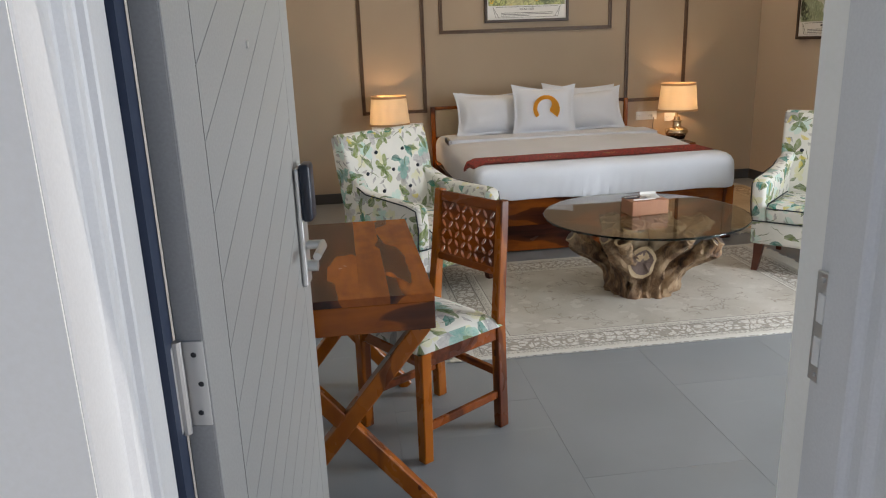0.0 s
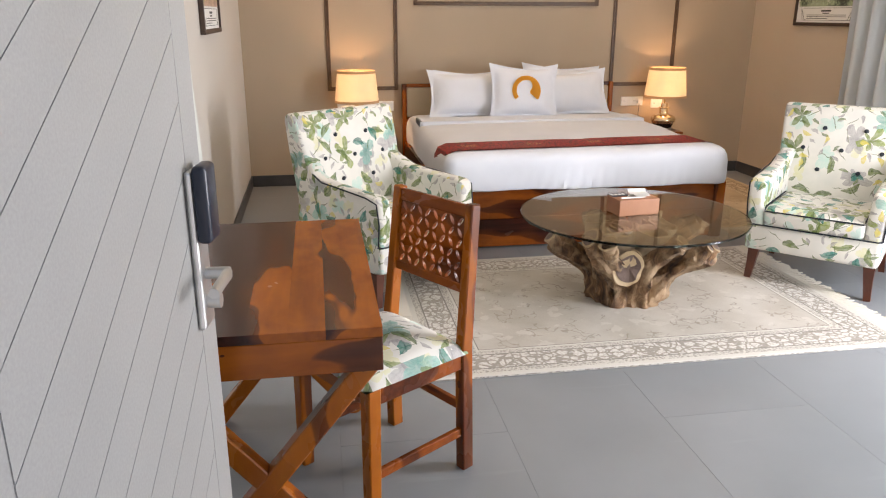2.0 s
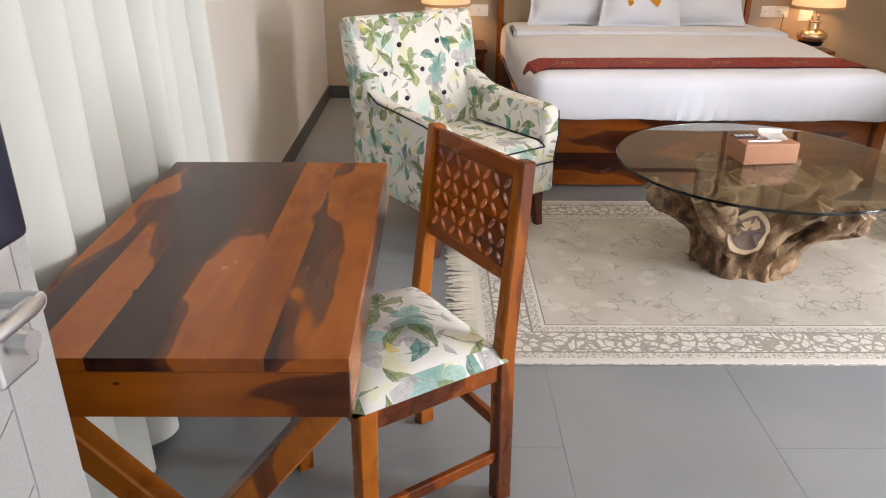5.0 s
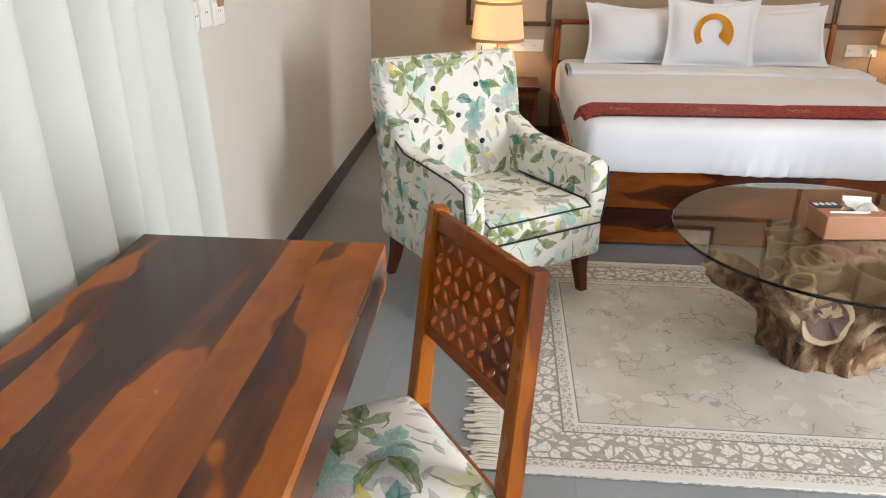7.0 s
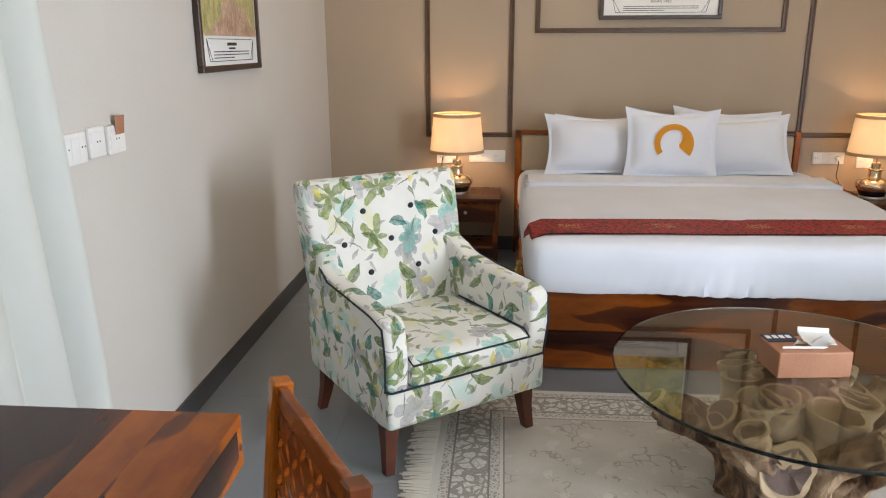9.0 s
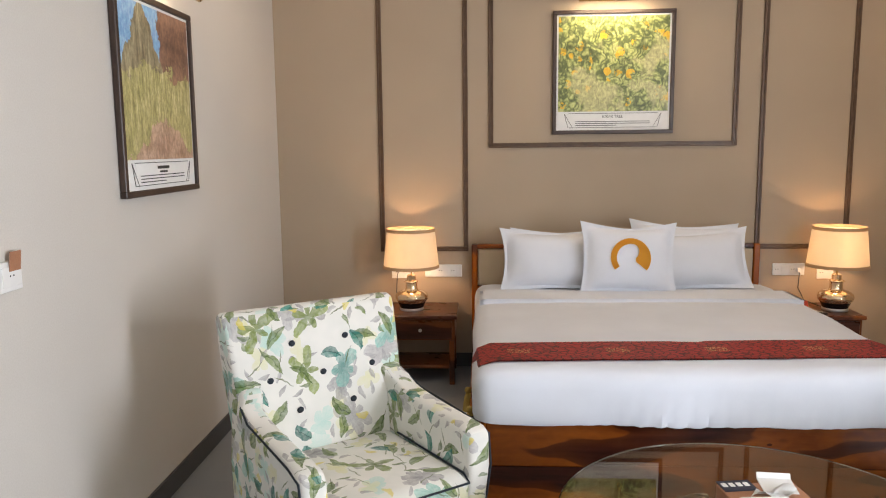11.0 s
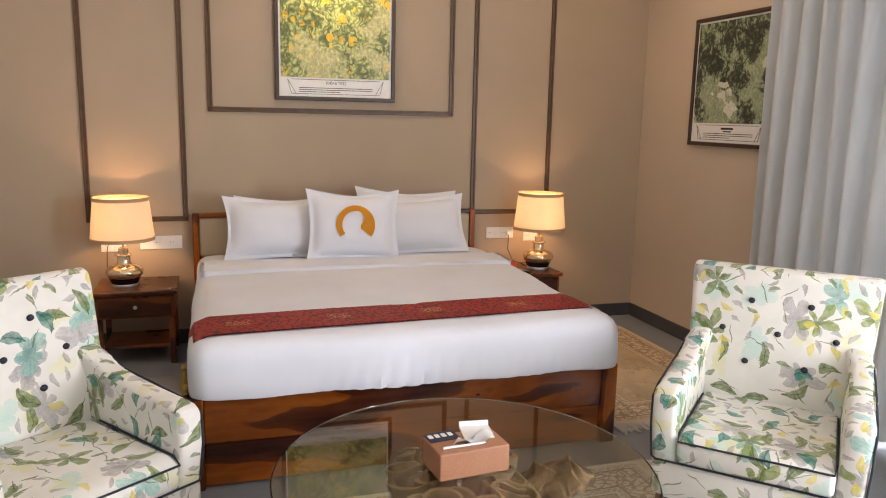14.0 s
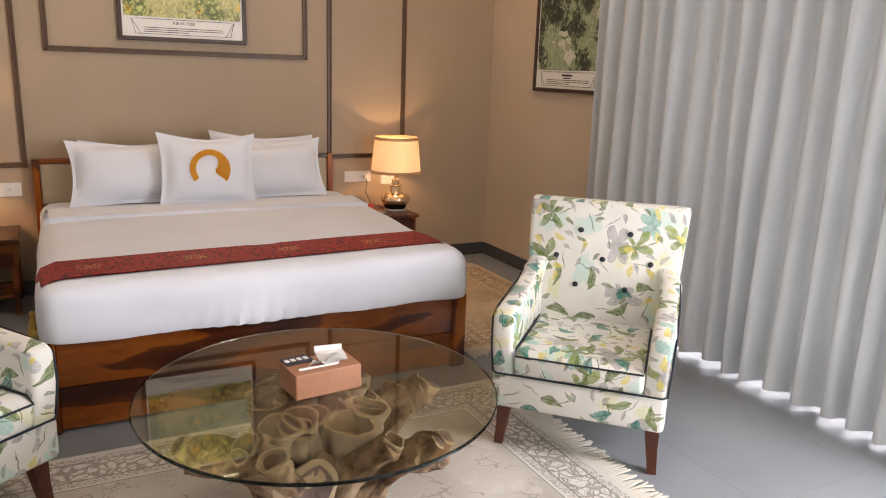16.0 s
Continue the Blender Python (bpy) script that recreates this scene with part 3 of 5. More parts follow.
# ---- the room ----
XL, XR, YF = -1.25, 3.43, -6.03   # left wall, right wall, inner face of the entrance wall
H = 3.1
WALL = 0.34  # thickness of the entrance wall
DOOR_L, DOOR_R, DOOR_H = -1.05, 0.0, 2.12

structure("wall_bed", box((XL - 0.2, 0.0, -0.1), (XR + 0.2, 0.2, H)), PAINT_BED, "plain beige painted wall behind the bed", "wall")
structure("wall_left", box((XL - 0.2, YF - WALL, -0.1), (XL, 0.0, H)), PAINT, "warm white painted wall with a curtain", "wall")
b = box((XR, -1.9, -0.1), (XR + 0.2, 0.0, H))
box((XR, YF - WALL, -0.1), (XR + 0.2, -5.75, H), bm=b)
box((XR, -5.75, 2.35), (XR + 0.2, -1.9, H), bm=b)
structure("wall_right", b, PAINT_RIGHT, "pale tan painted wall with a wide glazed opening", "wall")
b = box((XL, YF - WALL, -0.1), (DOOR_L - 0.012, YF, H))
box((DOOR_R + 0.012, YF - WALL, -0.1), (XR, YF, H), bm=b)
box((DOOR_L - 0.012, YF - WALL, DOOR_H + 0.012), (DOOR_R + 0.012, YF, H), bm=b)
structure("wall_entrance", b, OUTER, "white painted entrance wall with a doorway", "wall")
structure("ceiling", box((XL - 0.2, YF - WALL, H), (XR + 0.2, 0.2, H + 0.15)), CEIL, "plain white painted ceiling", "ceiling")
floor = structure("floor", box((XL, YF - WALL, -0.1), (XR + 0.2, 0.0, -0.0018)), GROUT, "grey porcelain tile floor with thin joints", "floor")
structure("ground", box((-60, -60, -0.3), (60, 60, -0.12)), TERRACE, "pale paving outside the room", "ground")
structure("pavement", box((-3.5, -9.5, -0.12), (3.4, YF - WALL, -0.01)), TERRACE, "pale paving before the entrance", "pavement")

for nm, lo, hi in (("baseboard", (XL + 0.012, -0.012, 0), (XR - 0.012, 0, 0.1)),
                   ("baseboard", (XL, YF, 0), (XL + 0.012, 0, 0.1)),
                   ("baseboard", (XR - 0.012, -1.9, 0), (XR, 0, 0.1)),
                   ("baseboard", (DOOR_R + 0.1, YF, 0), (XR - 0.012, YF + 0.012, 0.1))):
    structure(nm, box(lo, hi, 0.002), SKIRT, "charcoal tile skirting along the wall", "baseboard")


def moulding(name, runs, label):
    """A double-lined strip that runs round a wall panel."""
    ob = thing(name, pose(0, 0, 0), label, "wall moulding")
    ob["kind"] = "structure"
    for pts in runs:
        for (xa, za), (xb, zb) in zip(pts, pts[1:]):
            d = Vector((xb - xa, 0, zb - za)).normalized()
            nrm = Vector((-d.z, 0, d.x))
            bm = bmesh.new()
            for off, w, h in ((-0.011, 0.011, 0.016), (0.011, 0.011, 0.016), (0.0, 0.014, 0.008)):
                a = Vector((xa, -h / 2, za)) + nrm * off - d * 0.016
                c = Vector((xb, -h / 2, zb)) + nrm * off + d * 0.016
                join(bm, beam(a, c, w, h, 0.002, (0, 1, 0)))
            part("strip", bm, MOULD, ob)
    return ob


def arch(xa, xb, z0, zs):
    """A tall panel with stepped shoulders and a raised head."""
    s, m = 0.11, (xa + xb) / 2
    return [(xa, z0), (xa, zs), (xa + s, zs), (xa + s + 0.04, zs + 0.09), (m - 0.05, zs + 0.17), (m + 0.05, zs + 0.17),
            (xb - s - 0.04, zs + 0.09), (xb - s, zs), (xb, zs), (xb, z0)]


moulding("trim", [arch(-0.525, 0.06, 0.85, 2.60) + [(-0.525, 0.85)]], "dark brown double moulding of a tall arched wall panel")
moulding("trim", [[(0.235, 1.565), (0.235, 2.585), (1.875, 2.585), (1.875, 1.565), (0.235, 1.565)]], "dark brown double moulding of a broad wall panel")
moulding("trim", [arch(2.055, 2.645, 0.86, 2.60) + [(2.055, 0.86)]], "dark brown double moulding of a tall arched wall panel")

# glazed doors to the terrace
win = thing("window_1", pose(XR + 0.1, -3.825, 0), "tall sliding glass doors in dark frames", "window")
win["kind"] = "structure"
for y0, y1 in ((-1.925, -0.65), (-0.65, 0.625), (0.625, 1.925)):
    for lo, hi in (((-0.03, y0, 0.0), (0.03, y0 + 0.06, 2.35)), ((-0.03, y1 - 0.06, 0.0), (0.03, y1, 2.35)),
                   ((-0.03, y0 + 0.06, 0.0), (0.03, y1 - 0.06, 0.08)), ((-0.03, y0 + 0.06, 2.27), (0.03, y1 - 0.06, 2.35))):
        part("window_frame", box(lo, hi, 0.003), BLACK, win)
    pane = part("pane", box((-0.004, y0 + 0.06, 0.08), (0.004, y1 - 0.06, 2.27)), GLASS, win)
    pane.visible_shadow = False

# ---- entrance door ----
frame_ob = thing("door_frame", pose(0, 0, 0), "grey painted wooden door frame with a rebate", "door frame")
frame_ob["kind"] = "structure"
YO = YF - WALL
for side, x in ((1, DOOR_L), (-1, DOOR_R)):
    o = x - side * 0.06
    inner = YF + 0.006 if side > 0 else YF - 0.075  # on the lock side the plaster returns to the frame
    prof = [(o, inner), (x, inner), (x, YF - 0.115), (x + side * 0.016, YF - 0.115), (x + side * 0.016, YF - 0.19),
            (x + side * 0.004, YF - 0.20), (x + side * 0.004, YF - 0.225), (x - side * 0.008, YF - 0.24), (x - side * 0.008, YO + 0.003), (o, YO + 0.003)]
    part("jamb", prism(prof, "z", 0, DOOR_H + 0.06, 0.003, 1), FRAMEPAINT, frame_ob)
# dark strip added between jamb and leaf in place of the gap's shadow
part("seal", box((DOOR_L - 0.004, YF - 0.113, 0.002), (DOOR_L + 0.026, YF - 0.062, DOOR_H)), GAP_SHADE, frame_ob, "dark blue strip standing in for shade in the hinge gap")
part("head", box((DOOR_L, YO + 0.004, DOOR_H), (DOOR_R, YF + 0.005, DOOR_H + 0.06), 0.003), FRAMEPAINT, frame_ob)
strike = part("strike_plate", box((-0.006, -6.140, 0.925), (0.001, -6.108, 1.115), 0.001), STEEL, frame_ob, "steel strike plate")
part("bolt_hole", box((-0.009, -6.136, 1.03), (-0.0055, -6.118, 1.08), 0.001), WHITEPLASTIC, strike)
part("bolt_hole", box((-0.009, -6.136, 0.955), (-0.0055, -6.118, 1.005), 0.001), WHITEPLASTIC, strike)
for z in (0.938, 1.102):
    part("screw", lathe([(0.0, 0.0), (0.005, 0.0), (0.004, 0.0025), (0.0, 0.003)], 10), STEEL, strike, at=pose(-0.006, -6.124, z, 0, -90, 0))

LEAF = Matrix.Translation((-1.006, -6.085, 0.0)) @ pose(0, 0, 0, 0, 0, -7.6)
W = 0.87
door = thing("door_1", LEAF, "pale grey panelled entrance door standing open", "door")
door["kind"] = "structure"
# local y runs from the hinges to the lock edge, x is the face towards the room
part("leaf", box((-0.018, 0, 0.008), (0.0238, W, DOOR_H - 0.006), 0.002), DOORPAINT, door)
S0, S1 = 0.12, W - 0.09
part("stile", box((0.020, 0.001, 0.009), (0.0255, S0 - 0.0015, DOOR_H - 0.007), 0.0012), DOORPAINT, door)
part("stile", box((0.020, S1 + 0.0015, 0.009), (0.0255, W - 0.001, DOOR_H - 0.007), 0.0012), DOORPAINT, door)


def clip_board(c0, c1, slope):
    """A slanted board between the stiles: z - slope * y runs from c0 to c1."""
    ya, yb, zlo, zhi = S0 + 0.0015, S1 - 0.0015, 0.009, DOOR_H - 0.007
    poly = [(ya, c0 + slope * ya), (yb, c0 + slope * yb), (yb, c1 + slope * yb), (ya, c1 + slope * ya)]
    for sign, lim in ((1, zlo), (-1, zhi)):
        out = []
        for (y0, z0), (y1, z1) in zip(poly, poly[1:] + poly[:1]):
            i0, i1 = sign * (z0 - lim) >= 0, sign * (z1 - lim) >= 0
            if i0:
                out.append((y0, z0))
            if i0 != i1:
                k = (lim - z0) / (z1 - z0)
                out.append((y0 + k * (y1 - y0), lim))
        poly = out
        if len(poly) < 3:
            return None
    return poly


SLOPE, STEP = 0.66, 0.116
for k in range(-8, 20):
    poly = clip_board(k * STEP + 0.0013, (k + 1) * STEP - 0.0013, SLOPE)
    if poly:
        try:
            part("board", prism(poly, "x", 0.020, 0.0255, 0.0), DOORPAINT, door)
        except ValueError:
            pass
part("peephole", lathe([(0.0, 0.003), (0.007, 0.003), (0.008, 0.0)], 14), STEEL, door, at=pose(0.0255, 0.44, 1.50, 0, 90, 0))
lock = part("lock", box((0.0255, 0.757, 0.90), (0.040, 0.827, 1.205), 0.006, 2), STEEL, door, "steel lock plate with a black reader")
part("reader", box((0.038, 0.759, 1.07), (0.066, 0.829, 1.215), 0.010, 3), READER, lock, "navy black card reader", smooth=True)
part("spindle", tube([(0.036, 0.792, 1.005), (0.085, 0.792, 1.005)], 0.012, 14), STEEL, lock, smooth=True)
part("lever", tube([(0.078, 0.797, 1.005), (0.082, 0.777, 1.005), (0.082, 0.685, 1.003)], [0.010, 0.011, 0.010], 12), STEEL, lock, smooth=True)
part("key_cylinder", lathe([(0.0, 0.0), (0.015, 0.0), (0.015, 0.026), (0.0, 0.026)], 16), STEEL, lock, at=pose(0.038, 0.792, 0.95, 0, 90, 0))
for hz in (0.25, 1.005, 1.80):
    hinge = part("hinge", tube([(-0.012, -0.016, hz - 0.075), (-0.012, -0.016, hz + 0.075)], 0.008, 10), STEEL, door, "steel butt hinge")
    part("hinge_leaf", box((-0.016, -0.0035, hz - 0.07), (0.0235, 0.0005, hz + 0.07), 0.001), STEEL, hinge)
    for dx, dz in ((0.008, -0.048), (0.014, 0.0), (0.008, 0.048)):
        part("screw", lathe([(0.0, 0.0012), (0.0035, 0.001), (0.0045, 0.0)], 10), BLACK, hinge, at=pose(dx, -0.0035, hz + dz, 90, 0, 0))
    part("hinge_leaf", box((-0.022, -0.058, hz - 0.07), (-0.014, -0.020, hz + 0.07), 0.001), STEEL, hinge)

# ---- curtains ----
def curtain(name, x, y0, y1, z0, z1, folds, depth, material, face, label, seed, spread=0.0, columns=False):
    rnd = random.Random(seed)
    ob = thing(name, pose(x, 0, 0), label, "curtain", "")
    phases = [rnd.uniform(-0.6, 0.6) for _ in range(folds + 3)]
    gains = [rnd.uniform(0.6, 1.15) for _ in range(folds + 3)]
    n, rows = folds * 14, 14
    bm = bmesh.new()
    layers = []
    for off in (0.0, -face * 0.006):
        grid = []
        for j in range(rows + 1):
            v = j / rows
            line = []
            for i in range(n + 1):
                u = i / n * folds
                k = int(u)
                f = u - k
                ph = phases[k] * (1 - f) + phases[k + 1] * f
                g = gains[k] * (1 - f) + gains[k + 1] * f
                w = math.sin(2 * math.pi * u + ph)
                w = 1.6 * abs(math.sin(math.pi * (u + 0.12 * ph))) ** 0.7 - 0.9 if columns else math.copysign(abs(w) ** 0.75, w)
                flare = 0.75 + 0.35 * v
                dx = depth * g * w * flare + 0.012 * math.sin(5 * v + 1.7 * u)
                dy = 0.014 * math.sin(3.1 * v + u * 1.3) * v
                line.append(bm.verts.new((face * dx + off, y0 + (y1 - y0 + spread * v) * i / n + dy, z1 + (z0 - z1) * v + (0.010 * math.sin(u * 2.2 + seed) if j == rows else 0))))
            grid.append(line)
        layers.append(grid)
    for li, grid in enumerate(layers):
        for j in range(rows):
            for i in range(n):
                q = (grid[j][i], grid[j][i + 1], grid[j + 1][i + 1], grid[j + 1][i])
                bm.faces.new(q if li == 0 else q[::-1])
    a, c = layers
    for i in range(n):
        bm.faces.new((a[rows][i], a[rows][i + 1], c[rows][i + 1], c[rows][i]))
        bm.faces.new((c[0][i], c[0][i + 1], a[0][i + 1], a[0][i]))
    bmesh.ops.recalc_face_normals(bm, faces=bm.faces)
    part("drape", bm, material, ob, smooth=True)
    part("rail", box((-0.03, min(y0, y1) - 0.03, z1 - 0.01), (0.03, max(y0, y1) + 0.03, z1 + 0.035), 0.004), WHITEPLASTIC, ob)
    return ob


curtain("curtain", -1.165, -5.05, -3.54, 0.02, 2.75, 10, 0.055, CURTAIN, 1, "off-white pleated full-length curtain behind the desk", 3, 0.15, True)
curtain("curtain", 3.30, -4.25, -1.53, 0.035, 2.75, 19, 0.05, CURTAIN_R, -1, "pale grey pleated full-length curtain over glass doors", 8)

# ---- rugs ----
def rug(name, cx, cy, hx, hy, ends, label, turn=0, tint=(1.0, 1.0, 1.0)):
    ob = thing(name, pose(cx, cy, 0, 0, 0, turn), label, "rug")
    part("carpet", box((-hx, -hy, 0.0), (hx, hy, 0.011), 0.003), rug_material(name + "_pile", hx, hy, tint), ob)
    rnd = random.Random(11)
    bm = bmesh.new()
    span = hy if ends == "x" else hx
    for sgn in (-1, 1):
        k = -span + 0.01
        while k < span:
            ln, sw = rnd.uniform(0.075, 0.115), rnd.uniform(-0.02, 0.02)
            e = hx if ends == "x" else hy
            pts = [(sgn * (e - 0.005), k, 0.008), (sgn * (e + ln * 0.5), k + sw * 0.3, 0.009), (sgn * (e + ln), k + sw, 0.005)]
            if ends == "y":
                pts = [(y, x, z) for x, y, z in pts]
            join(bm, tube(pts, [0.004, 0.005, 0.0045], 5))
            k += 0.009
    fr = part("fringe", bm, FRINGE, ob, "knotted cream yarn fringe")
    tagged(fr, kind="stuff")
    return ob


rug("area_rug", 0.92, -3.145, 1.14, 0.775, "x", "pale beige patterned area rug with a fringed edge")
rug("bedside_rug", 2.66, -1.17, 0.50, 0.80, "y", "small tan patterned rug beside the bed", tint=(0.92, 0.74, 0.52))

# ---- desk ----
desk = thing("desk", pose(-0.805, -4.55, 0), "two-tone sheesham writing desk with crossed legs", "desk")
hx, hy = 0.295, 0.50
edges = [-hx, -0.215, -0.125, -0.03, 0.07, 0.16, hx]
for a, c, grain in zip(edges, edges[1:], PLANKS):
    part("plank", box((a + 0.00002, -hy, 0.735), (c - 0.00002, hy, 0.76), 0.0001), grain, desk)
part("apron", box((-hx, -hy, 0.645), (hx, -hy + 0.022, 0.7345), 0.002), WOOD_X, desk)
part("apron", box((-hx, hy - 0.022, 0.645), (hx, hy, 0.7345), 0.002), WOOD_X, desk)
part("apron", box((-hx, -hy + 0.0225, 0.645), (-hx + 0.022, hy - 0.0225, 0.7345), 0.002), WOOD_Y, desk)
part("apron", box((hx - 0.022, -hy + 0.0225, 0.645), (hx, hy - 0.0225, 0.7345), 0.002), WOOD_Y, desk)
part("underside", box((-hx + 0.024, -hy + 0.024, 0.660), (hx - 0.024, hy - 0.024, 0.672)), DARKWOOD, desk)
for y in (-hy + 0.045, hy - 0.045):
    for s in (-1, 1):
        part("leg", beam((s * 0.265, y + s * 0.0015, 0.0), (-s * 0.265, y + s * 0.0015, 0.655), 0.052, 0.05, 0.004, (0, 1, 0)), CHAIRWOOD, desk)

# ---- dining chair ----
chair = thing("desk_chair", pose(-0.472, -4.482, 0, 0, 0, -57.5), "wooden chair with a carved lattice back and floral seat", "chair")
for s in (-1, 1):
    part("leg", beam((s * 0.19, -0.19, 0), (s * 0.19, -0.185, 0.435), 0.042, 0.042, 0.004, (0, 1, 0), 1.1), CHAIRWOOD, chair)
    part("leg", beam((s * 0.19, 0.20, 0), (s * 0.19, 0.19, 0.445), 0.040, 0.046, 0.004, (0, 1, 0)), CHAIRWOOD, chair)
    part("back_post", beam((s * 0.19, 0.190, 0.44), (s * 0.178, 0.235, 0.915), 0.040, 0.044, 0.004, (0, 1, 0), 0.85), CHAIRWOOD, chair)
    part("side_rail", beam((s * 0.19, -0.165, 0.405), (s * 0.19, 0.17, 0.41), 0.024, 0.062, 0.003, (0, 0, 1)), CHAIRWOOD_X, chair)
    part("stretcher", beam((s * 0.19, -0.17, 0.135), (s * 0.19, 0.18, 0.145), 0.020, 0.032, 0.003, (0, 0, 1)), CHAIRWOOD_X, chair)
part("front_rail", box((-0.17, -0.20, 0.375), (0.17, -0.176, 0.435), 0.003), CHAIRWOOD_X, chair)
part("back_rail", box((-0.17, 0.178, 0.375), (0.17, 0.202, 0.435), 0.003), CHAIRWOOD_X, chair)
part("stretcher", beam((-0.172, 0.195, 0.23), (0.172, 0.195, 0.23), 0.032, 0.020, 0.003, (0, 1, 0)), CHAIRWOOD_X, chair)


def lattice(w, h, cols, rows, t):
    """A pierced panel: leaf-shaped holes that lean to alternate sides."""
    bm = bmesh.new()
    cw, ch = w / cols, h / rows
    for i in range(cols):
        for j in range(rows):
            cx, cz = -w / 2 + (i + 0.5) * cw, (j + 0.5) * ch
            lean = radians(38 if (i + j) % 2 else -38)
            ang = [2 * math.pi * k / 8 for k in range(8)]
            outer, hole = [], []
            for a in ang:
                ca, sa = math.cos(a), math.sin(a)
                m = max(abs(ca), abs(sa))
                outer.append((cx + ca / m * cw / 2, cz + sa / m * ch / 2))
                px, pz = ca * min(cw, ch) * 0.20, sa * min(cw, ch) * 0.52
                # turned so that corners of hole and cell keep the same order
                hole.append((cx + px * math.cos(lean) - pz * math.sin(lean), cz + px * math.sin(lean) + pz * math.cos(lean)))
            rings = []
            for y in (-t / 2, t / 2):
                rings.append(([bm.verts.new((x, y, z)) for x, z in outer], [bm.verts.new((x, y, z)) for x, z in hole]))
            for k in range(8):
                n = (k + 1) % 8
                bm.faces.new((rings[0][0][k], rings[0][0][n], rings[0][1][n], rings[0][1][k]))
                bm.faces.new((rings[1][0][n], rings[1][0][k], rings[1][1][k], rings[1][1][n]))
                bm.faces.new((rings[0][1][k], rings[0][1][n], rings[1][1][n], rings[1][1][k]))
    bmesh.ops.recalc_face_normals(bm, faces=bm.faces)
    return bm


tilt = pose(0, 0.2085, 0.655, -5.4, 0, 0)
back = part("lattice_back", lattice(0.315, 0.215, 8, 6, 0.014), CHAIRWOOD_X, chair, "carved pierced lattice panel", at=tilt)
part("panel_edge", box((-0.166, -0.008, 0.2152), (0.166, 0.008, 0.255), 0.002), CHAIRWOOD_X, back)
part("panel_edge", box((-0.166, -0.008, -0.03), (0.166, 0.008, -0.0002), 0.002), CHAIRWOOD_X, back)


def cushion_mesh(hx, hy, z0, z1, dome, n=16, power=6.0):
    """A rounded pad with a domed top."""
    bm = bmesh.new()
    rows = []
    for j in range(n + 1):
        line = []
        for i in range(n + 1):
            u, v = -1 + 2 * i / n, -1 + 2 * j / n
            edge = max(0.0, 1 - abs(u) ** power) * max(0.0, 1 - abs(v) ** power)
            line.append(bm.verts.new((u * hx, v * hy, z0 + (z1 - z0) * edge ** 0.35 + dome * (1 - u * u) * (1 - v * v))))
        rows.append(line)
    for j in range(n):
        for i in range(n):
            bm.faces.new((rows[j][i], rows[j][i + 1], rows[j + 1][i + 1], rows[j + 1][i]))
    rim = [e for e in bm.edges if e.is_boundary]
    bmesh.ops.contextual_create(bm, geom=rim)
    return bm


part("seat", cushion_mesh(0.215, 0.205, 0.436, 0.478, 0.022), FLORAL, chair, "padded seat in floral cloth", smooth=True, at=pose(0, -0.015, 0))

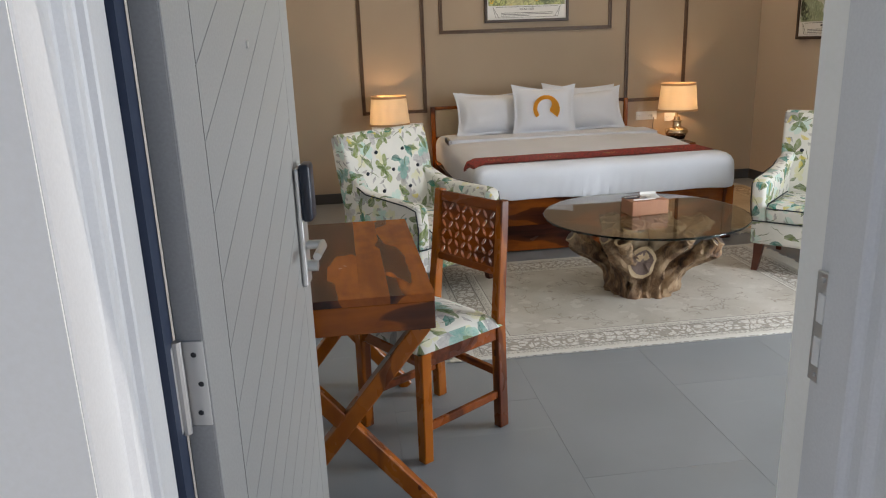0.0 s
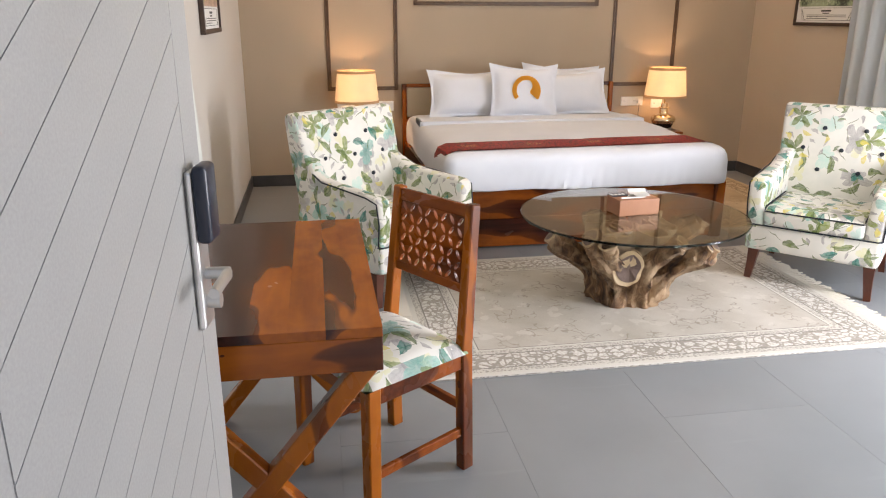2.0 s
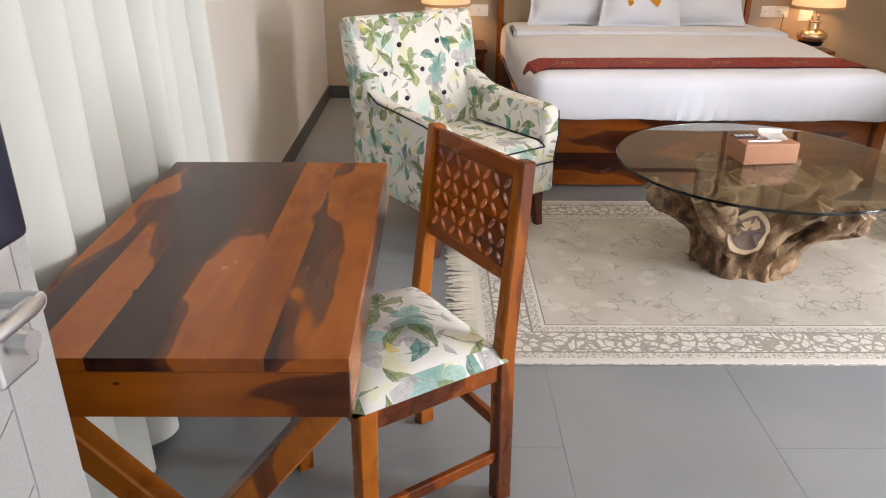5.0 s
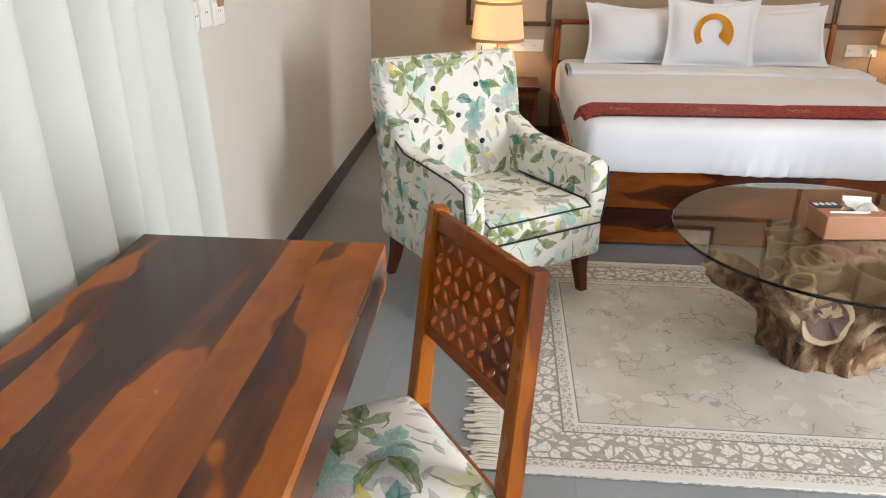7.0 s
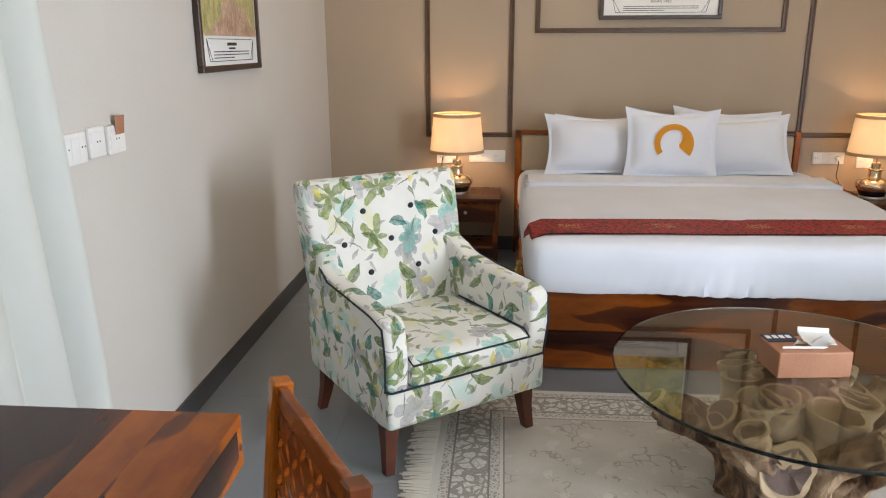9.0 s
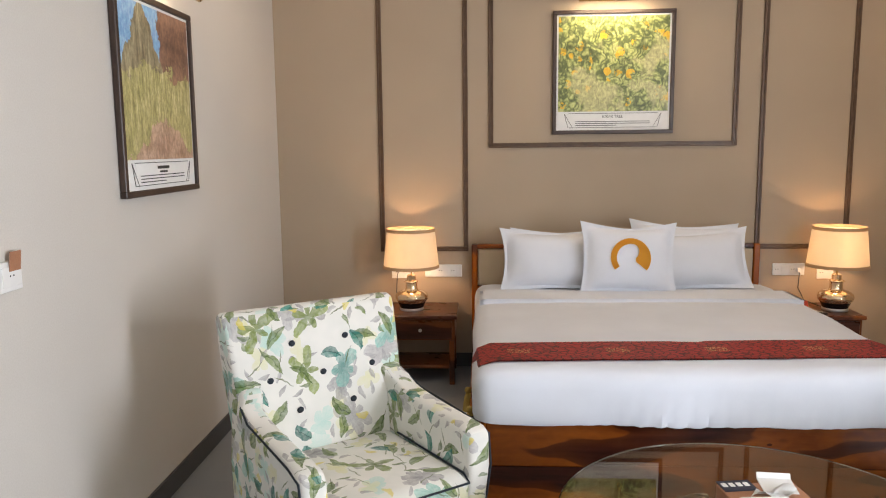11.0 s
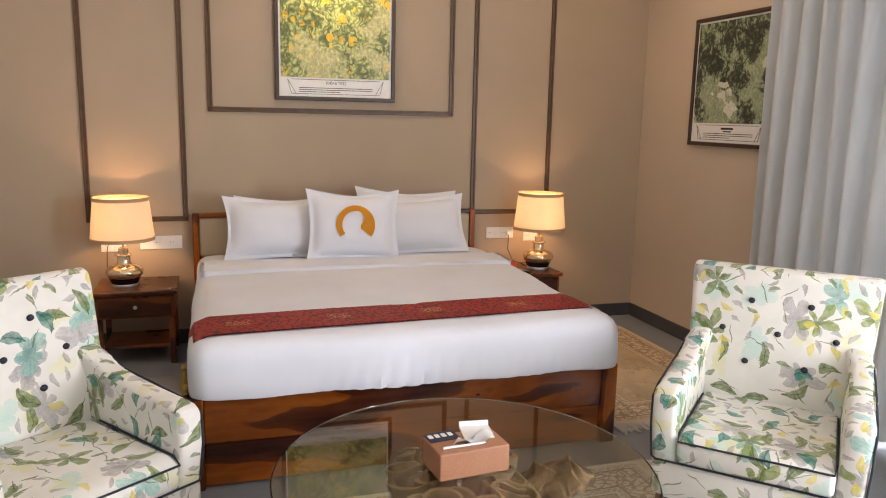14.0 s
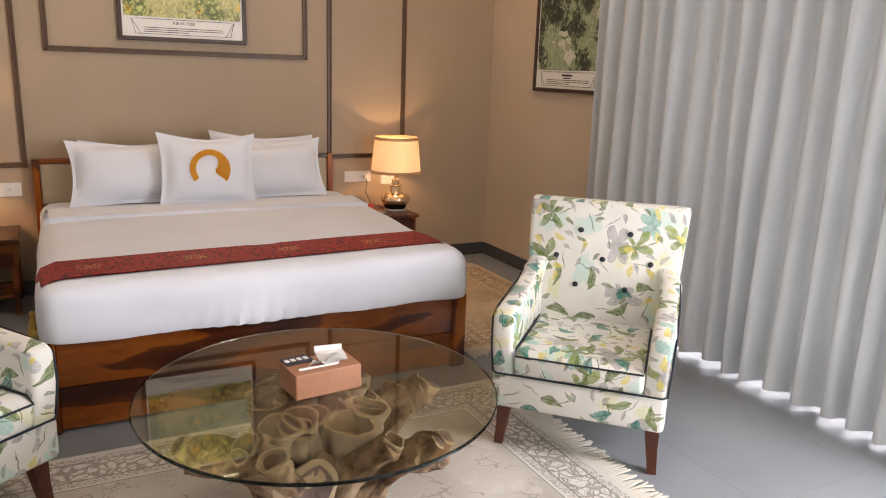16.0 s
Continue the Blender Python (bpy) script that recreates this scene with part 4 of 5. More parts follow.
# ---- armchairs ----
def armchair(at, label):
    ob = thing("armchair", at, label, "armchair", "armchairs round the coffee table")
    # seat base
    part("seat_base", prism([(-0.365, 0.20), (-0.365, 0.345), (0.30, 0.345), (0.30, 0.19), (-0.30, 0.19)], "x", -0.338, 0.338, 0.02, 3), FLORAL, ob, smooth=True)
    # loose cushion
    cu = part("cushion", prism([(-0.375, 0.345), (-0.385, 0.43), (-0.33, 0.455), (0.18, 0.445), (0.20, 0.345)], "x", -0.252, 0.252, 0.022, 3), FLORAL, ob, smooth=True)
    part("piping", tube([(-0.245, 0.10, 0.455), (-0.250, -0.34, 0.452), (-0.247, -0.380, 0.432), (0.247, -0.380, 0.432), (0.250, -0.34, 0.452), (0.245, 0.10, 0.455)], 0.004, 8), PIPING, cu)
    # back, raked, with a soft top
    out = [(0.155, 0.34), (0.195, 0.55), (0.245, 0.76), (0.290, 0.905), (0.315, 0.958), (0.365, 0.965), (0.408, 0.94), (0.395, 0.76), (0.345, 0.40), (0.325, 0.22)]
    bm = prism(out, "x", -0.325, 0.325, 0.024, 3)
    for v in bm.verts:
        v.co.x *= 0.98 + 0.12 * max(0.0, (v.co.z - 0.34) / 0.6)
    part("backrest", bm, FLORAL, ob, smooth=True)
    for s in (-1, 1):
        side = [(-0.36, 0.345), (-0.375, 0.47), (-0.365, 0.585), (-0.33, 0.605), (-0.26, 0.608), (-0.05, 0.615), (0.10, 0.630), (0.17, 0.655),
                (0.22, 0.70), (0.32, 0.69), (0.35, 0.40), (0.335, 0.19), (-0.28, 0.19), (-0.36, 0.21)]
        lo, hi = (0.250, 0.340) if s > 0 else (-0.340, -0.250)
        bm = prism(side, "x", lo, hi, 0.024, 3)
        for v in bm.verts:  # the arm leans out a little towards its top
            v.co.x += s * 0.012 * max(0.0, (v.co.z - 0.34)) / 0.28 * (1.0 if v.co.y < 0.2 else 0.35)
            if v.co.y > 0.18 and v.co.z > 0.65:
                v.co.x -= s * 0.012
        part("armrest", bm, FLORAL, ob, smooth=True)
        e = 0.341
        part("piping", tube([(s * e, -0.350, 0.352), (s * (e + 0.006), -0.366, 0.47), (s * (e + 0.009), -0.352, 0.575), (s * (e + 0.010), -0.27, 0.595), (s * (e + 0.010), -0.06, 0.610),
                             (s * (e + 0.009), 0.09, 0.618), (s * (e + 0.002), 0.18, 0.652)], 0.0038, 8), PIPING, ob)
        part("leg", tube([(s * 0.312, -0.300, 0.0), (s * 0.302, -0.288, 0.10), (s * 0.295, -0.280, 0.205)], [0.024, 0.031, 0.042], 4), LEGWOOD, ob)
        part("leg", tube([(s * 0.312, 0.300, 0.0), (s * 0.302, 0.270, 0.10), (s * 0.295, 0.255, 0.205)], [0.022, 0.029, 0.038], 4), LEGWOOD, ob)
    part("piping", tube([(-0.343, -0.345, 0.346), (-0.323, -0.369, 0.346), (0.323, -0.369, 0.346), (0.343, -0.345, 0.346)], 0.004, 8), PIPING, ob)
    for bx, bz in ((-0.11, 0.83), (0.11, 0.83), (-0.21, 0.71), (0.0, 0.71), (0.21, 0.71), (-0.11, 0.59), (0.11, 0.59)):
        by = 0.195 + (bz - 0.55) * 0.262
        part("button", lathe([(0.0, 0.012), (0.008, 0.010), (0.013, 0.004), (0.013, 0.0)], 12), PIPING, ob, smooth=True, at=pose(bx, by - 0.001, bz, 90 + 14, 0, 0))
    return ob


armchair(pose(-0.302, -2.63, 0, 0, 0, 36.3), "floral upholstered armchair with buttoned back, dark piping")
armchair(pose(2.235, -2.945, 0, 0, 0, -45.6), "floral upholstered armchair with buttoned back near the long curtain")

# ---- coffee table ----
TX, TY, TZ, TR = 0.968, -3.125, 0.480, 0.586
table = thing("coffee_table", pose(TX, TY, 0.0115), "round glass coffee table on a gnarled tree root", "coffee table")
zt = TZ - 0.0115
top = part("glass_top", lathe([(0.0, zt - 0.012), (TR - 0.003, zt - 0.012), (TR, zt - 0.009), (TR, zt - 0.003), (TR - 0.003, zt), (0.0, zt)], 96), TABLEGLASS, table, "bronze-tinted round glass top", smooth=True)
part("edge", lathe([(TR + 0.0005, zt - 0.010), (TR + 0.0015, zt - 0.006), (TR + 0.0005, zt - 0.002)], 96), GLASS_EDGE, top, smooth=True)
rnd = random.Random(5)


def lumpy(bm, amount, scale):
    for v in bm.verts:
        d = noise.noise_vector(v.co * scale) * amount + noise.noise_vector(v.co * scale * 2.7) * amount * 0.45
        v.co += Vector((d.x, d.y, d.z * 0.35))
    return bm


def gnarl(points, radii, seed, sides=30):
    """A root with lengthwise ridges and hollows that wind round it."""
    bm = tube(points, radii, sides)
    bm.verts.ensure_lookup_table()
    for i, p in enumerate(points):
        t = i / (len(points) - 1)
        for q in range(sides):
            v = bm.verts[i * sides + q]
            a = 2 * math.pi * q / sides
            ridge = 0.14 * math.sin(3 * a + 2.2 * t + seed) + 0.10 * math.sin(7 * a - 3.0 * t + 2.3 * seed) + 0.16 * noise.noise(Vector((2.2 * math.cos(a), 2.2 * math.sin(a), 4.0 * t + 3.1 * seed)))
            v.co = Vector(p) + (v.co - Vector(p)) * (1 + ridge)
    return lumpy(bm, 0.016, 16.0)


stubs = []
ROOTS = 13
for k in range(ROOTS):
    a = 2 * math.pi * k / ROOTS + rnd.uniform(-0.16, 0.16)
    reach = rnd.uniform(0.30, 0.44)
    high = rnd.uniform(0.31, 0.40)
    r0, r1 = rnd.uniform(0.060, 0.082), rnd.uniform(0.034, 0.056)
    pts, rad = [], []
    for i in range(22):
        t = i / 21
        rr = 0.125 + 0.03 * max(0.0, 0.2 - t) + (reach - 0.125) * t ** 1.9
        w = 0.35 * math.sin(3.0 * t + k * 1.7)
        pts.append((math.cos(a + w * t) * rr, math.sin(a + w * t) * 0.95 * rr, -0.005 + high * t))
        rad.append(r0 * (1 - t) + r1 * t + 0.010 * math.sin(9 * t + k))
    bm = gnarl(pts, rad, k * 1.3)
    for v in bm.verts:
        v.co.z = min(max(v.co.z, 0.0), 0.44)
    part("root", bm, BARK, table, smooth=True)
    stubs.append((Vector(pts[-1]), Vector((math.cos(a + w) * 0.7, math.sin(a + w) * 0.6, 1.0)), r1))
bm = lumpy(tube([(0, 0, 0.0), (0, 0, 0.1), (0.01, 0, 0.2), (0, 0.01, 0.27)], [0.13, 0.12, 0.13, 0.12], 20), 0.02, 9.0)
for v in bm.verts:
    v.co.z = max(v.co.z, 0.0)
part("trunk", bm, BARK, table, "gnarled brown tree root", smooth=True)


def stub(p, d, r, ln, hollow, skin=None, wide=1.0, spin=0.0):
    """A cut branch end: bark outside, pale rim and a darker heart."""
    d = d.normalized()
    q = p + d * ln
    turn = d.to_track_quat("Z", "Y").to_matrix().to_4x4() @ pose(0, 0, 0, 0, 0, spin) @ Matrix.Diagonal((wide, 1.0, 1.0, 1.0))
    steps = [-0.035 + (ln + 0.035) * k / 7 for k in range(8)]
    bm = tube([(0, 0, k - ln) for k in steps], [r * (1.14 - 0.16 * math.sin(math.pi * k / 7) - 0.01 * k) for k in range(8)], 20, cap=False)
    bm.transform(Matrix.Translation(q) @ turn)
    ob = part("branch", lumpy(bm, 0.020, 11.0), skin or BARK, table, smooth=True)
    if hollow:
        prof = [(r * 1.06, -0.006), (r * 1.06, 0.002), (r * 0.88, 0.003), (r * 0.80, -0.02), (r * 0.72, -0.06), (0.001, -0.075)]
    else:
        prof = [(r * 1.06, -0.004), (r * 1.04, 0.001), (r * 0.78, 0.002), (0.001, 0.002)]
    face = lathe(prof, 20)
    face.transform(Matrix.Translation(q) @ turn)
    part("cut_face", lumpy(face, 0.020, 11.0), CUTWOOD, ob, smooth=True)
    if not hollow:
        heart = lathe([(r * 0.82, 0.005), (r * 0.3, 0.006), (0.001, 0.006)], 20)
        heart.transform(Matrix.Translation(q) @ turn)
        part("heartwood", lumpy(heart, 0.020, 11.0), HEARTWOOD, ob)


for p, d, r in stubs:
    ln = min(0.09, max(0.01, (0.445 - p.z) / d.normalized().z - r))
    stub(p, d, r * 0.80, ln * 0.6, rnd.random() < 0.5)
for k in range(16):
    a, rr = rnd.uniform(0, 6.28), rnd.uniform(0.03, 0.21)
    p = Vector((math.cos(a) * rr, math.sin(a) * rr * 0.85, rnd.uniform(0.27, 0.33)))
    d = Vector((math.cos(a) * 0.25, math.sin(a) * 0.25, 1))
    r = rnd.uniform(0.032, 0.062)
    stub(p, d, r, 0.448 - p.z - rnd.uniform(0.0, 0.05), rnd.random() < 0.8, WEATHERED, rnd.uniform(1.0, 1.7), rnd.uniform(0, 180))
# the large heart-shaped cut that faces the entrance
stub(Vector((-0.10, -0.215, 0.235)), Vector((-0.20, -1.0, 0.26)), 0.074, 0.012, False, None, 1.25, 60)

# tissue box and papers on the glass
tb = thing("tissue_box", pose(0.972, -3.115, TZ, 0, 0, 6), "tan wooden tissue box with a white tissue", "tissue box")
part("body", box((-0.115, -0.07, 0.0), (0.115, 0.07, 0.085), 0.004, 2), BOXWOOD, tb)
bm = bmesh.new()
g = [[bm.verts.new(((i / 6 - 0.5) * 0.12 + 0.01 * j, (j / 4 - 0.5) * 0.05 - 0.01, 0.088 + 0.016 * math.sin(i * 1.1) * math.cos(j * 0.9) + 0.006)) for i in range(7)] for j in range(5)]
for j in range(4):
    for i in range(6):
        bm.faces.new((g[j][i], g[j][i + 1], g[j + 1][i + 1], g[j + 1][i]))
bmesh.ops.solidify(bm, geom=list(bm.faces), thickness=0.0012)
part("tissue", bm, PAPER, tb, "crumpled white tissue", smooth=True)
pc = thing("menu_card", pose(0.96, -3.062, TZ + 0.0852, -90, 0, 8), "dark printed card lying on the tissue box", "card")
part("card", box((-0.105, -0.003, -0.035), (-0.005, 0.0, 0.03), 0.001), NAVY, pc)
for k in range(4):
    part("print", box((-0.098 + k * 0.022, -0.0045, -0.01), (-0.084 + k * 0.022, -0.0028, 0.012)), PAPER, pc)
wc = thing("paper_slip", pose(1.02, -3.070, TZ + 0.0852, 0, 0, -6), "white paper slip lying on the tissue box", "paper")
bm = prism([(-0.045, 0.0), (0.04, 0.0), (0.045, 0.004), (0.05, 0.02), (0.046, 0.021), (0.041, 0.006), (-0.045, 0.002)], "x", -0.045, 0.05)
part("sheet", bm, PAPER, wc)
pen = thing("pen", pose(0.955, -3.155, TZ + 0.0852, 0, 0, 4), "slim white pen lying on the tissue box", "pen")
part("barrel", tube([(-0.07, 0, 0.004), (0.055, 0, 0.004), (0.07, 0, 0.004)], [0.004, 0.004, 0.001], 10), WHITEPLASTIC, pen, smooth=True)
part("clip", box((-0.065, -0.001, 0.0078), (-0.03, 0.001, 0.0092)), STEEL, pen)

# ---- bed ----
bed = thing("bed", pose(1.085, 0, 0), "low sheesham king bed with a padded headboard", "bed")
part("footboard", box((-0.905, -2.13, 0.012), (0.905, -2.095, 0.20), 0.004), BEDWOOD, bed)
part("foot_rail", box((-0.905, -2.14, 0.2005), (0.905, -2.09, 0.398), 0.006), BEDWOOD, bed)
for s in (-1, 1):
    part("corner_post", box((s * 0.945 - 0.04, -2.145, 0.0), (s * 0.945 + 0.04, -2.065, 0.401), 0.006), WOOD_Z, bed)
    part("side_rail", box((s * 0.955 - 0.02, -2.064, 0.10), (s * 0.955 + 0.02, -0.12, 0.395), 0.005), WOOD_Y, bed)
part("platform", box((-0.93, -2.06, 0.30), (0.93, -0.12, 0.39)), DARKWOOD, bed)
part("headboard_frame", box((-0.985, -0.095, 0.0), (-0.945, -0.03, 0.89), 0.005), WOOD_Z, bed)
part("headboard_frame", box((0.925, -0.095, 0.0), (0.965, -0.03, 0.89), 0.005), WOOD_Z, bed)
part("headboard_frame", box((-0.945, -0.09, 0.862), (0.925, -0.035, 0.89), 0.004), BEDWOOD, bed)
part("headboard_frame", box((-0.945, -0.09, 0.30), (0.925, -0.035, 0.60), 0.004), BEDWOOD, bed)
part("headboard_pad", box((-0.945, -0.085, 0.6005), (0.925, -0.04, 0.8615), 0.015, 3), PAD, bed, "beige padded cloth panel")


def mattress_mesh():
    """A soft slab: rounded plan, bulging sides tucked in below, rings that close over the top."""
    x0, x1, y0, y1 = -0.962, 0.985, -2.190, -0.13
    bm = bmesh.new()

    def outline(inset):
        r = max(0.085 - inset * 0.6, 0.012)
        xa, xb, ya, yb = x0 + inset, x1 - inset, y0 + inset, y1 - inset
        pts = []
        for cx, cy, a0, sx, sy in ((xb - r, ya + r, -90, 0, 1), (xb - r, yb - r, 0, -1, 0), (xa + r, yb - r, 90, 0, -1), (xa + r, ya + r, 180, 1, 0)):
            for k in range(9):
                a = radians(a0 + 90 * k / 8)
                pts.append((cx + r * math.cos(a), cy + r * math.sin(a)))
            span = (yb - ya - 2 * r) if sy else (xb - xa - 2 * r)
            ox, oy = pts[-1]
            for k in range(1, 64):
                pts.append((ox + sx * span * k / 64, oy + sy * span * k / 64))
        return pts

    side = [(0.020, 0.397), (0.006, 0.403), (0.001, 0.425), (0.0, 0.47), (0.0, 0.51), (0.002, 0.555), (0.008, 0.585), (0.022, 0.610), (0.048, 0.629), (0.09, 0.638), (0.16, 0.641)]
    side += [(0.16 + 0.08 * k, 0.641 + 0.002 * min(k, 4)) for k in range(1, 10)]
    rings = []
    for inset, z in side:
        ring = []
        for x, y in outline(inset):
            p = Vector((x, y, z))
            soft = noise.noise(p * 2.6) * 0.010 + noise.noise(p * 8.0) * 0.003
            low = max(0.0, 0.56 - z) / 0.16
            if y < -2.0 and inset < 0.06:  # gathered creases at the foot, where the sheet is tucked in
                pull = math.exp(-((x + 0.12) / 0.30) ** 2) + 0.4 * math.exp(-((x - 0.55) / 0.16) ** 2)
                y += 0.010 * low * pull * math.sin(x * 85 + 3 * noise.noise(Vector((x * 5, 0, z * 6))))
                y += soft
            elif inset < 0.06:
                x += soft
            ring.append(bm.verts.new((x, y, z + soft * (0.5 if inset > 0.06 else 1.0))))
        rings.append(ring)
    n = len(rings[0])
    for r0, r1 in zip(rings, rings[1:]):
        for k in range(n):
            bm.faces.new((r0[k], r0[(k + 1) % n], r1[(k + 1) % n], r1[k]))
    bm.faces.new(rings[-1])
    bm.faces.new(rings[0][::-1])
    return bm


duvet = thing("duvet", pose(1.085, 0, 0), "white cotton duvet tucked over the mattress", "bedding")
part("cover", mattress_mesh(), LINEN, duvet, smooth=True)
bm = box((-0.93, -0.86, 0.618), (0.95, -0.56, 0.662))
bmesh.ops.subdivide_edges(bm, edges=list(bm.edges), cuts=9, use_grid_fill=True)
bmesh.ops.bevel(bm, geom=[e for e in bm.edges if len(e.link_faces) == 2 and e.calc_face_angle() > 1.0], offset=0.020, segments=4, affect="EDGES")
for v in bm.verts:
    v.co.z += noise.noise(v.co * 5) * 0.005
    v.co.y += noise.noise(v.co * 3 + Vector((5, 0, 0))) * 0.012
part("turned_fold", bm, LINEN, duvet, smooth=True)

run = thing("bed_runner", pose(1.09, -1.892, 0.638, 0, 0, 2.6), "red brocade runner across the foot of the bed", "bed runner")
prof = [(-0.962, -0.20), (-0.958, -0.06), (-0.935, -0.012), (-0.88, 0.006), (-0.4, 0.008), (0.0, 0.006), (0.45, 0.008), (0.88, 0.006), (0.945, -0.012), (0.972, -0.06), (0.976, -0.20)]
bm = bmesh.new()
for off in (0.0, 0.005):
    ring = []
    for x, z in prof:
        s = 1 if x > 0.9 else (-1 if x < -0.9 else 0)
        ring.append([bm.verts.new((x + s * off, y, z + (off if not s else 0))) for y in (-0.145, -0.05, 0.05, 0.145)])
    for r0, r1 in zip(ring, ring[1:]):
        for k in range(3):
            bm.faces.new((r0[k], r0[k + 1], r1[k + 1], r1[k]))
bmesh.ops.recalc_face_normals(bm, faces=bm.faces)
part("cloth", bm, RUNNER, run, smooth=True)
for ty in (-0.13, 0.13):
    part("tassel", lathe([(0.001, 0.03), (0.012, 0.025), (0.016, 0.012), (0.010, 0.0), (0.018, -0.02), (0.026, -0.085), (0.001, -0.09)], 14), GOLDYARN, run, "gold yarn tassel", smooth=True, at=pose(-0.985, ty, -0.225))


def pillow(name, w, h, t, m, label, category, flange=0.035, n=30):
    """A stuffed pillow in its own plane (x across, z up), pinched corners and a flat edge."""
    ob = thing(name, m, label, category)
    bm = bmesh.new()
    sheets = []
    for sgn in (-1, 1):
        rows = []
        for j in range(n + 1):
            line = []
            for i in range(n + 1):
                u, v = -1 + 2 * i / n, -1 + 2 * j / n
                uu, vv = min(1.0, abs(u) * (1 + 2.4 * flange / w)), min(1.0, abs(v) * (1 + 2.4 * flange / h))
                full = max(0.0, (1 - uu ** 2.6)) ** 0.6 * max(0.0, (1 - vv ** 2.6)) ** 0.6
                pin = 1 - 0.09 * (1 - abs(v) ** 2) * abs(u) ** 3
                pin2 = 1 - (0.20 if v > 0 else 0.08) * (1 - abs(u) ** 1.5) * abs(v) ** 3
                x, z = u * w / 2 * pin, h / 2 + v * h / 2 * pin2
                wr = noise.noise(Vector((x * 7 + w, z * 7, sgn * 2.0))) * 0.010 * full
                line.append(bm.verts.new((x, sgn * (0.003 + t / 2 * full) + wr, z)))
            rows.append(line)
        sheets.append(rows)
        for j in range(n):
            for i in range(n):
                q = (rows[j][i], rows[j][i + 1], rows[j + 1][i + 1], rows[j + 1][i])
                bm.faces.new(q if sgn < 0 else q[::-1])
    a, c = sheets
    rim = [(0, i) for i in range(n)] + [(j, n) for j in range(n)] + [(n, n - i) for i in range(n)] + [(n - j, 0) for j in range(n)]
    for (j0, i0), (j1, i1) in zip(rim, rim[1:] + rim[:1]):
        bm.faces.new((a[j0][i0], c[j0][i0], c[j1][i1], a[j1][i1]))
    bmesh.ops.recalc_face_normals(bm, faces=bm.faces)
    part("case", bm, LINEN, ob, smooth=True)
    return ob


pillow("pillow", 0.68, 0.40, 0.16, pose(0.70, -0.30, 0.635, -17, 0, 0), "white pillow propped against the headboard", "pillow")
pillow("pillow", 0.72, 0.44, 0.16, pose(1.49, -0.30, 0.635, -17, 3, 0), "white pillow propped against the headboard", "pillow")
pillow("pillow", 0.75, 0.42, 0.17, pose(0.66, -0.44, 0.635, -21, 0, 0), "white pillow in front of another one", "pillow")
pillow("pillow", 0.75, 0.41, 0.17, pose(1.52, -0.44, 0.635, -21, -2, 0), "white pillow in front of another one", "pillow")
cush = pillow("cushion", 0.60, 0.46, 0.15, pose(1.075, -0.585, 0.635, -13, 1.5, 0), "white square cushion with an orange round emblem", "cushion")
# emblem: an orange disc with a pale animal-like cut-out, drawn as plain shapes that follow the bulge
bm = bmesh.new()
ring = []
N = 40
for k in range(N + 1):
    a = radians(-38 + 256 * k / N)
    wide = 0.036 + 0.056 * max(0.0, math.cos(a - radians(-12))) ** 2
    row = []
    for r in (0.122, 0.122 - wide * 0.5, 0.122 - wide):
        x, z = math.cos(a) * r, 0.225 + math.sin(a) * r
        u, v = x / 0.30, (z - 0.23) / 0.23
        full = max(0.0, (1 - abs(u) ** 2.6)) ** 0.6 * max(0.0, (1 - abs(v) ** 2.6)) ** 0.6
        row.append(bm.verts.new((x, -(0.012 + 0.075 * full), z)))
    ring.append(row)
for r0, r1 in zip(ring, ring[1:]):
    for k in range(2):
        bm.faces.new((r0[k], r0[k + 1], r1[k + 1], r1[k]))
bmesh.ops.solidify(bm, geom=list(bm.faces), thickness=0.001)
part("emblem", bm, ORANGE, cush, "orange printed round emblem", smooth=True)

# ---- bedside tables and lamps ----
def nightstand(cx, label):
    ob = thing("nightstand", pose(cx, -0.235, 0), label, "nightstand", "bedside tables")
    part("top", box((-0.24, -0.215, 0.445), (0.24, 0.215, 0.470), 0.004), DARKWOOD, ob)
    part("case", box((-0.225, -0.19, 0.30), (0.225, 0.205, 0.4445), 0.003), DARKWOOD, ob)
    dr = part("drawer", box((-0.205, -0.203, 0.312), (0.205, -0.190, 0.432), 0.003), DARKWOOD, ob)
    part("knob", lathe([(0.0, 0.018), (0.010, 0.016), (0.012, 0.009), (0.005, 0.0)], 14), STEEL, dr, "small steel knob", smooth=True, at=pose(0, -0.203, 0.372, 90, 0, 0))
    for x in (-0.205, 0.205):
        for y in (-0.175, 0.185):
            part("leg", beam((x, y, 0), (x, y, 0.30), 0.034, 0.034, 0.003, (0, 1, 0)), DARKWOOD, ob)
    part("shelf", box((-0.188, -0.16, 0.10), (0.188, 0.17, 0.12), 0.003), DARKWOOD, ob)
    return ob


nightstand(-0.235, "dark wooden bedside table with one drawer")
nightstand(2.36, "dark wooden bedside table with one drawer")


